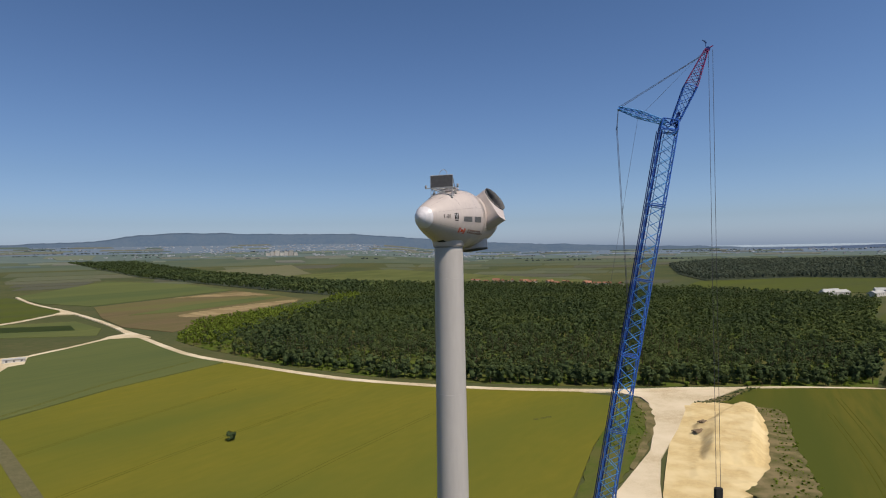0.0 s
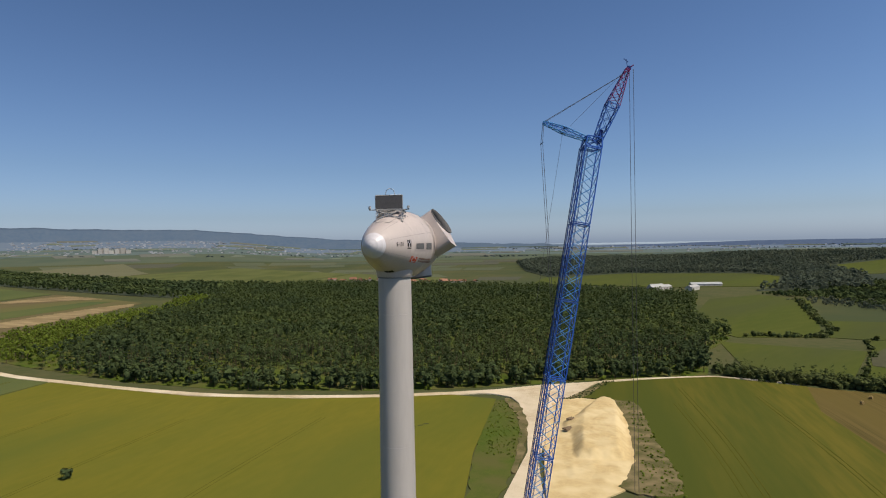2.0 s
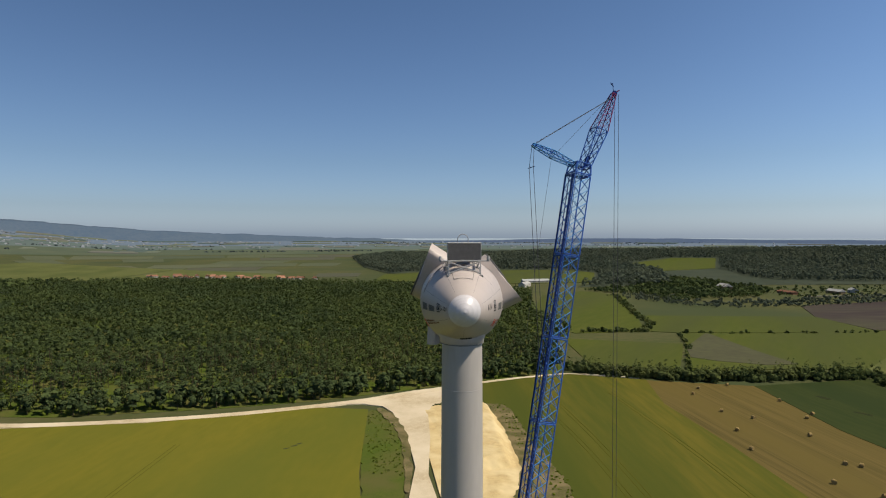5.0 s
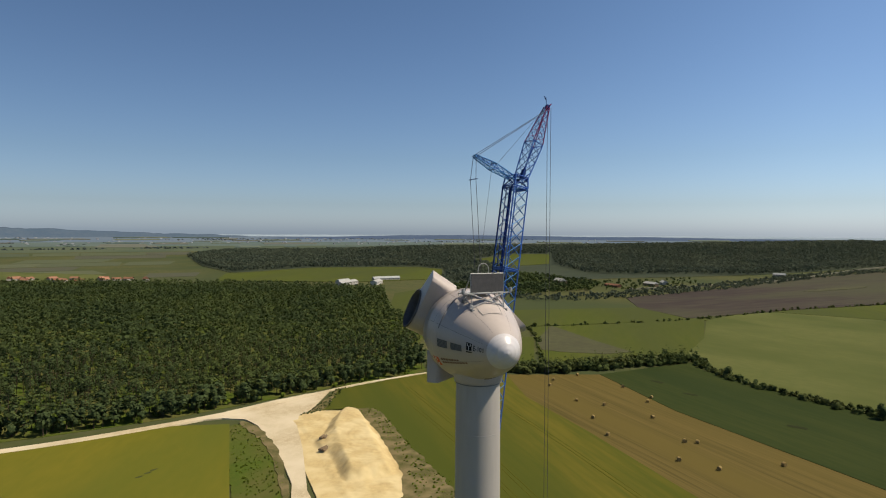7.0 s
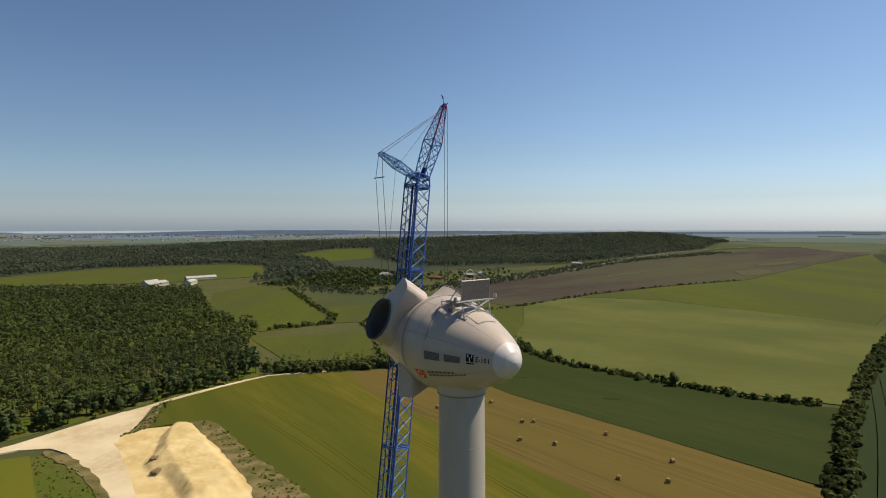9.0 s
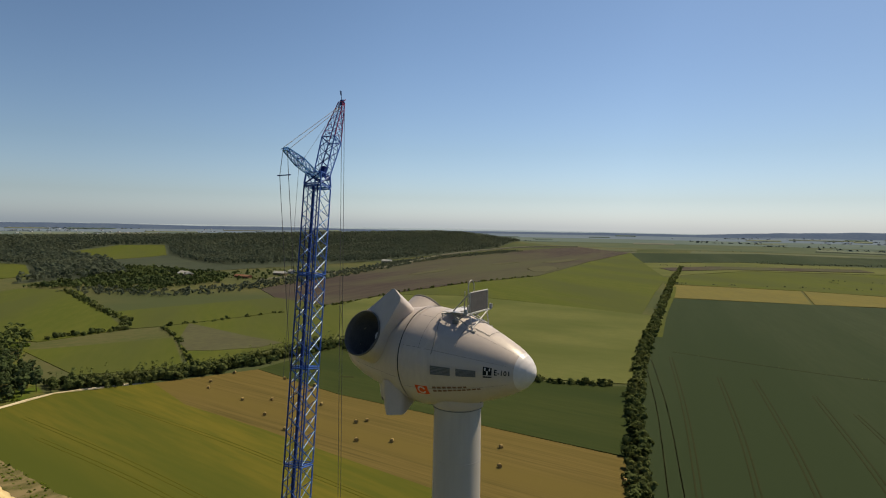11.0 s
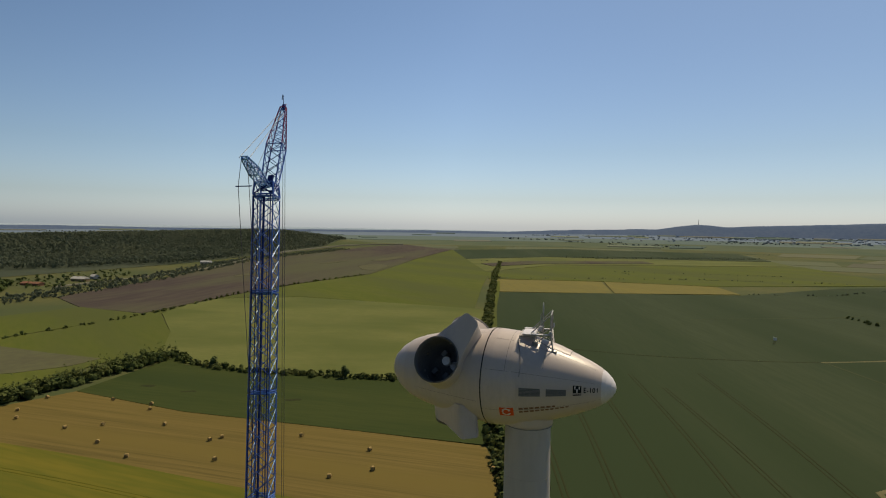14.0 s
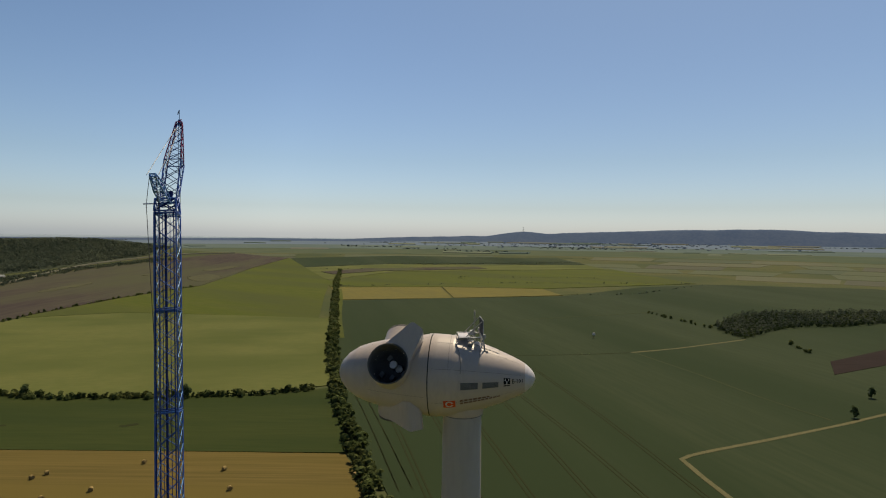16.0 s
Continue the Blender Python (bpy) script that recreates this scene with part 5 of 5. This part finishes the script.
# ---- trees of the forest edge, each on its own ----
makers = []
for k, (h, w) in enumerate(((11, 6.5), (12.5, 6), (9, 7), (10, 5.5))):
    makers.append(tree("oak_tree", 0, 0, h, w, 300 + k, "dark green oak on the edge of the forest", 150))
    makers[-1]["group"] = "trees of the forest edge"
r = np.random.default_rng(77)
used = set()
for i in edge_i:
    k = int(r.integers(4))
    x, y = allp[i]
    m = pose(x, y, 0, 0, 0, r.uniform(0, 360))
    if k not in used:
        used.add(k)
        makers[k].matrix_basis = m
    else:
        ob = copy_thing(makers[k], m)
        ob.scale = [r.uniform(0.75, 1.15)] * 3

# ---- buildings ----


def house(name, x, y, w, d, h, ridge_h, turn, wall, roof, label, windows=3):
    """A walled block with a saddle roof, overhanging eaves, windows and a door."""
    ob = empty(name, x, y, terrain(x, y))
    ob.rotation_euler.z = radians(turn)
    bm = bmesh.new()
    box(bm, -w / 2, w / 2, -d / 2, d / 2, -0.3, h)
    part("wall", bm, wall, ob)
    bm = bmesh.new()
    o = 0.5
    vs = [bm.verts.new(p) for p in ((-w / 2 - o, -d / 2 - o, h - 0.1), (w / 2 + o, -d / 2 - o, h - 0.1), (w / 2 + o, d / 2 + o, h - 0.1), (-w / 2 - o, d / 2 + o, h - 0.1), (-w / 2 - o, 0, h + ridge_h), (w / 2 + o, 0, h + ridge_h))]
    for f in ((0, 1, 5, 4), (2, 3, 4, 5), (0, 4, 3), (1, 2, 5), (3, 2, 1, 0)):
        bm.faces.new([vs[k] for k in f])
    bmesh.ops.recalc_face_normals(bm, faces=bm.faces)
    part("roof", bm, roof, ob)
    for s in (-1, 1):
        for k in range(windows):
            bm = bmesh.new()
            cx = -w / 2 + w * (k + 0.5) / windows
            box(bm, cx - 0.6, cx + 0.6, s * d / 2 - 0.06, s * d / 2 + 0.06, h * 0.35, h * 0.75)
            part("window", bm, M_INNER, ob)
    return tagged(ob, label, "building")


r = np.random.default_rng(12)
for k in range(26):
    t = k / 25
    x, y = 60 + 260 * t + r.uniform(-12, 12), 1235 - 170 * t + r.uniform(-30, 30)
    house("village_house", x, y, r.uniform(10, 16), r.uniform(7, 10), r.uniform(3, 5), r.uniform(2.5, 4), r.uniform(0, 180), M_WALL, M_TILE, "village house with pale walls and a red tiled roof")["group"] = "village houses"
house("farm_shed", 532, 766, 46, 12, 5, 3, 20, M_WALL, M_ROOFW, "long pale farm shed with a white sheet roof", 6)
house("farm_shed", 575, 745, 34, 11, 5, 3, 35, M_WALL, M_ROOFW, "pale farm shed with a white sheet roof", 5)
house("farm_shed", 548, 800, 30, 10, 4, 3, 20, M_WALL, M_ROOFG, "grey roofed farm shed beside the forest", 5)
house("farm_shed", 640, 800, 50, 10, 4, 3, -15, M_WALL, M_ROOFG, "long farm shed with a grey roof", 6)
house("barn", 806, 546, 26, 13, 6, 4, 60, M_WOOD, M_ROOFW, "dark barn with a shining white sheet roof", 3)
house("barn", 890, 428, 24, 10, 4, 3, 70, M_WOOD, M_ROOFW, "low shed with a pale sheet roof", 3)
house("barn", 830, 462, 30, 10, 3, 2, 70, M_TILE, M_TILE, "low reddish shed beside the scrub", 3)
house("barn", 930, 425, 18, 9, 4, 3, 40, M_WALL, M_ROOFW, "small pale shed among bushes", 3)
house("farmhouse", 1280, 352, 22, 9, 4, 3, 80, M_WALL, M_ROOFG, "pale farmhouse at the hill foot", 4)
house("site_shed", -305, 348, 13, 6, 3, 0.5, 35, M_WALL, M_ROOFW, "pale flat-roofed shed on a gravel yard", 3)
drape("farm_yard", [(-330, 360), (-312, 372), (-292, 340), (-300, 322)], M_ROAD, 0.68, "pale gravel yard beside the track", "yard")
# raised hide in the field
hide = empty("raised_hide", 386, -303, 0)
for a, b in ((-0.7, -0.7), (0.7, -0.7), (0.7, 0.7), (-0.7, 0.7)):
    strut("post", (386 + a, -303 + b, 0), (386 + a * 0.8, -303 + b * 0.8, 3.2), 0.1, M_WOOD, hide, 4)
bm = bmesh.new()
box(bm, -0.9, 0.9, -0.9, 0.9, 3.1, 5.0, 0.05)
part("cabin", bm, M_CAP, hide, "small white cabin")
tagged(hide, "raised white hunting hide on wooden posts", "hide")
# silos and far town
for k in range(7):
    a = radians(-17.2 + 0.42 * k)
    rr = 3000
    ob = empty("silo_block", rr * math.sin(a), rr * math.cos(a), terrain(rr * math.sin(a), rr * math.cos(a)) + 4)
    bm = bmesh.new()
    box(bm, -9, 9, -9, 9, 0, 16 + 5 * (k % 3), 0.4)
    part("wall", bm, M_WALL, ob)
    bm = bmesh.new()
    box(bm, -9.4, 9.4, -9.4, 9.4, 16 + 5 * (k % 3), 17 + 5 * (k % 3), 0.2)
    part("roof", bm, M_ROOFG, ob)
    tagged(ob, "far pale block of a grain silo", "silo", "far silos")
ob = empty("silo_tower", 3000 * math.sin(radians(-19.9)), 3000 * math.cos(radians(-19.9)), terrain(1020, 2820) + 4)
bm = bmesh.new()
box(bm, -8, 8, -8, 8, 0, 34, 0.5)
part("wall", bm, M_ROOFG, ob)
bm = bmesh.new()
box(bm, -5, 5, -5, 5, 34, 37, 0.3)
part("roof", bm, M_INNER, ob)
tagged(ob, "far dark silo tower over the town", "silo")
r = np.random.default_rng(15)
bm = bmesh.new()
for k in range(1100):
    zone = r.uniform()
    if zone < 0.55:
        a, rr = radians(r.normal(-12, 11)), r.uniform(2900, 4450)
    elif zone < 0.72:
        a, rr = radians(r.uniform(10, 60)), r.uniform(3000, 4300)
    else:
        a, rr = radians(r.normal(126, 9)), r.uniform(3200, 4400)
    x, y = rr * math.sin(a), rr * math.cos(a)
    z = terrain(x, y) + 4.5
    w, d, h = r.uniform(6, 15), r.uniform(6, 12), r.uniform(3, 6)
    box(bm, x - w / 2, x + w / 2, y - d / 2, y + d / 2, z, z + h)
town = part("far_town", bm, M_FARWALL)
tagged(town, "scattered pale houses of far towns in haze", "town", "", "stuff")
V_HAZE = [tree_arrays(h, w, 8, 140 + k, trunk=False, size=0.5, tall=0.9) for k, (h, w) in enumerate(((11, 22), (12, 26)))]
# grey-blue instead of leaf green: haze painted into the trees
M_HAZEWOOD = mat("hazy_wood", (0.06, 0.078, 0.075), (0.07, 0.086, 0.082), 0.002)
pts = []
for k in range(70):
    a, rr = radians(r.uniform(-45, 150)), r.uniform(2550, 4350)
    x, y = rr * math.sin(a), rr * math.cos(a)
    n = int(r.integers(8, 40))
    dx, dy = math.cos(a) + r.uniform(-0.25, 0.25), -math.sin(a) + r.uniform(-0.25, 0.25)
    for i in range(n):
        pts.append((x + dx * (i - n / 2) * 11 + r.uniform(-10, 10), y + dy * (i - n / 2) * 11 + r.uniform(-10, 10)))
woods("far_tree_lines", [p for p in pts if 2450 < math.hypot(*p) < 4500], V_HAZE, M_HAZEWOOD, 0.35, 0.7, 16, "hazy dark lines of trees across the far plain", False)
# haze painted into these field tones, with a little glow on top
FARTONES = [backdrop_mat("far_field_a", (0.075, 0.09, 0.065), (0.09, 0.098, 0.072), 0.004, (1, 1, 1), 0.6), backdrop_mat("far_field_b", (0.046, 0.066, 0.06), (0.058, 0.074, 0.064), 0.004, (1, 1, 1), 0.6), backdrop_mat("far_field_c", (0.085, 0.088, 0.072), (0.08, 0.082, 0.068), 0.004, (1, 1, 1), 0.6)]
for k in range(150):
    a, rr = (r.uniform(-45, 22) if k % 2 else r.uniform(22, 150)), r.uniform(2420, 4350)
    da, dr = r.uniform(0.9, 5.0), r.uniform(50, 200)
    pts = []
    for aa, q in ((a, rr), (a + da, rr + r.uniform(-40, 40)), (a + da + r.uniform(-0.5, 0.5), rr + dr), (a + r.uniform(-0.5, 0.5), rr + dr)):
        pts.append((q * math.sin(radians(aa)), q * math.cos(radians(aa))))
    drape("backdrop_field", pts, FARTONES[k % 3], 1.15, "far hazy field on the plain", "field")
# transmission mast on the hill crest
mast = empty("transmission_mast", 4590 * math.sin(radians(120.3)), 4590 * math.cos(radians(120.3)), 100)
bm = bmesh.new()
bmesh.ops.create_cone(bm, cap_ends=True, segments=8, radius1=2.6, radius2=1.0, depth=62, matrix=Matrix.Translation((0, 0, 28)))
part("pole", bm, M_GREY, mast)
tagged(mast, "thin grey transmission mast on the hill crest", "mast")
# mown patch in the wheat
for x, y in ((39.5, 191), (36, 189.5), (42, 192.5)):
    ob = drape("flattened_patch", [(x - 1.3, y - 0.3), (x, y - 0.6), (x + 1.5, y - 0.1), (x + 1.1, y + 0.5), (x - 1.0, y + 0.4)], M_FAINT, 0.56, "small dark flattened patch in the wheat", "patch")

# scrub on the bank and tufts on the verge
BANK = [(136, 204), (145, 197), (142, 186), (125, 150), (110, 112), (100, 96), (90, 104), (105, 128), (116, 149), (133, 184)]
woods("bank_scrub", scatter(BANK, 1.5, 90, 0.9), V_BUSH, M_YOUNG, 0.08, 0.42, 91, "low scrub and weeds on the dry bank", False, "bushes")
VERGE = [(84, 222), (89, 218), (87, 197), (78, 171), (66, 142), (55, 152), (68, 186)]
woods("verge_weeds", scatter(VERGE, 1.7, 92, 0.95), V_BUSH, M_YOUNG, 0.08, 0.34, 93, "tall weeds on the verge beside the track", False, "weeds")
drape("verge_soil", ragged([(87, 222), (91, 222), (91, 208), (87, 190), (80, 171), (71, 150), (60, 130), (58, 131), (68, 150), (77, 172), (84, 192)], 1.2, 3), M_SCRUB, 0.6, "bare brown soil edge along the track", "bank")

# patchwork of far fields to the north and east
r = np.random.default_rng(44)
# crop tones dulled and drawn together, so the colour carries the haze
TONES = [mat("far_grain", (0.092, 0.1, 0.058), (0.084, 0.094, 0.055), 0.01), mat("far_meadow", (0.074, 0.086, 0.05), (0.08, 0.09, 0.052), 0.01),
         mat("far_straw", (0.094, 0.097, 0.06), (0.088, 0.092, 0.056), 0.01), mat("far_crop", (0.064, 0.078, 0.048), (0.07, 0.082, 0.05), 0.01),
         mat("far_clover", (0.082, 0.093, 0.053), (0.076, 0.088, 0.05), 0.01), mat("far_soil", (0.07, 0.073, 0.05), (0.076, 0.077, 0.053), 0.01)]


def patchwork(a0, a1, r0, r1, rows, label, seed):
    rr_ = np.random.default_rng(seed)
    q = r0
    for i in range(rows):
        q2 = q * (r1 / r0) ** (1 / rows)
        a = a0
        while a < a1:
            da = rr_.uniform(2.5, 9.0)
            if rr_.uniform() < 0.75:
                sk = rr_.uniform(-1.2, 1.2)
                pts = [(d * math.sin(radians(b)), d * math.cos(radians(b))) for b, d in ((a, q * 1.004), (a + da * 0.97, q * 1.004), (a + da * 0.97 + sk, q2 * 0.995), (a + sk, q2 * 0.995))]
                drape("far_field", pts, TONES[int(rr_.integers(len(TONES)))], 0.1 + 0.03 * (i % 2), label, "field")
            a += da
        q = q2


drape("far_field", [(-880, 1800), (-520, 1470), (-430, 1800), (-620, 2280), (-760, 2080)], mat("far_ripe_grain", (0.122, 0.118, 0.066), (0.108, 0.108, 0.06), 0.01), 0.22, "pale ripe field between the far woods", "field")
patchwork(-6, 19, 1180, 2330, 7, "far pale strip of farmland behind the forest", 3)
patchwork(-38, -14, 1500, 2330, 5, "far strip of farmland beyond the woods", 4)
patchwork(103, 150, 1350, 2330, 5, "far strip of farmland on the plain", 5)
patchwork(92, 104, 1100, 2330, 8, "far strip of farmland along the valley", 6)

# the weedy edge of the junction
drape("junction_verge", ragged([(112, 213), (119, 214), (134, 225), (151, 239), (155, 241), (140, 226), (126, 212)], 0.8, 3), M_SCRUB, 0.6, "dark weedy edge of the road junction", "bank")
woods("junction_weeds", scatter([(112, 213), (119, 215), (134, 226), (152, 240), (158, 240), (140, 224), (126, 211)], 1.1, 95, 0.9), V_BUSH, M_LEAF, 0.1, 0.4, 96, "dark weeds along the road junction", False, "weeds")
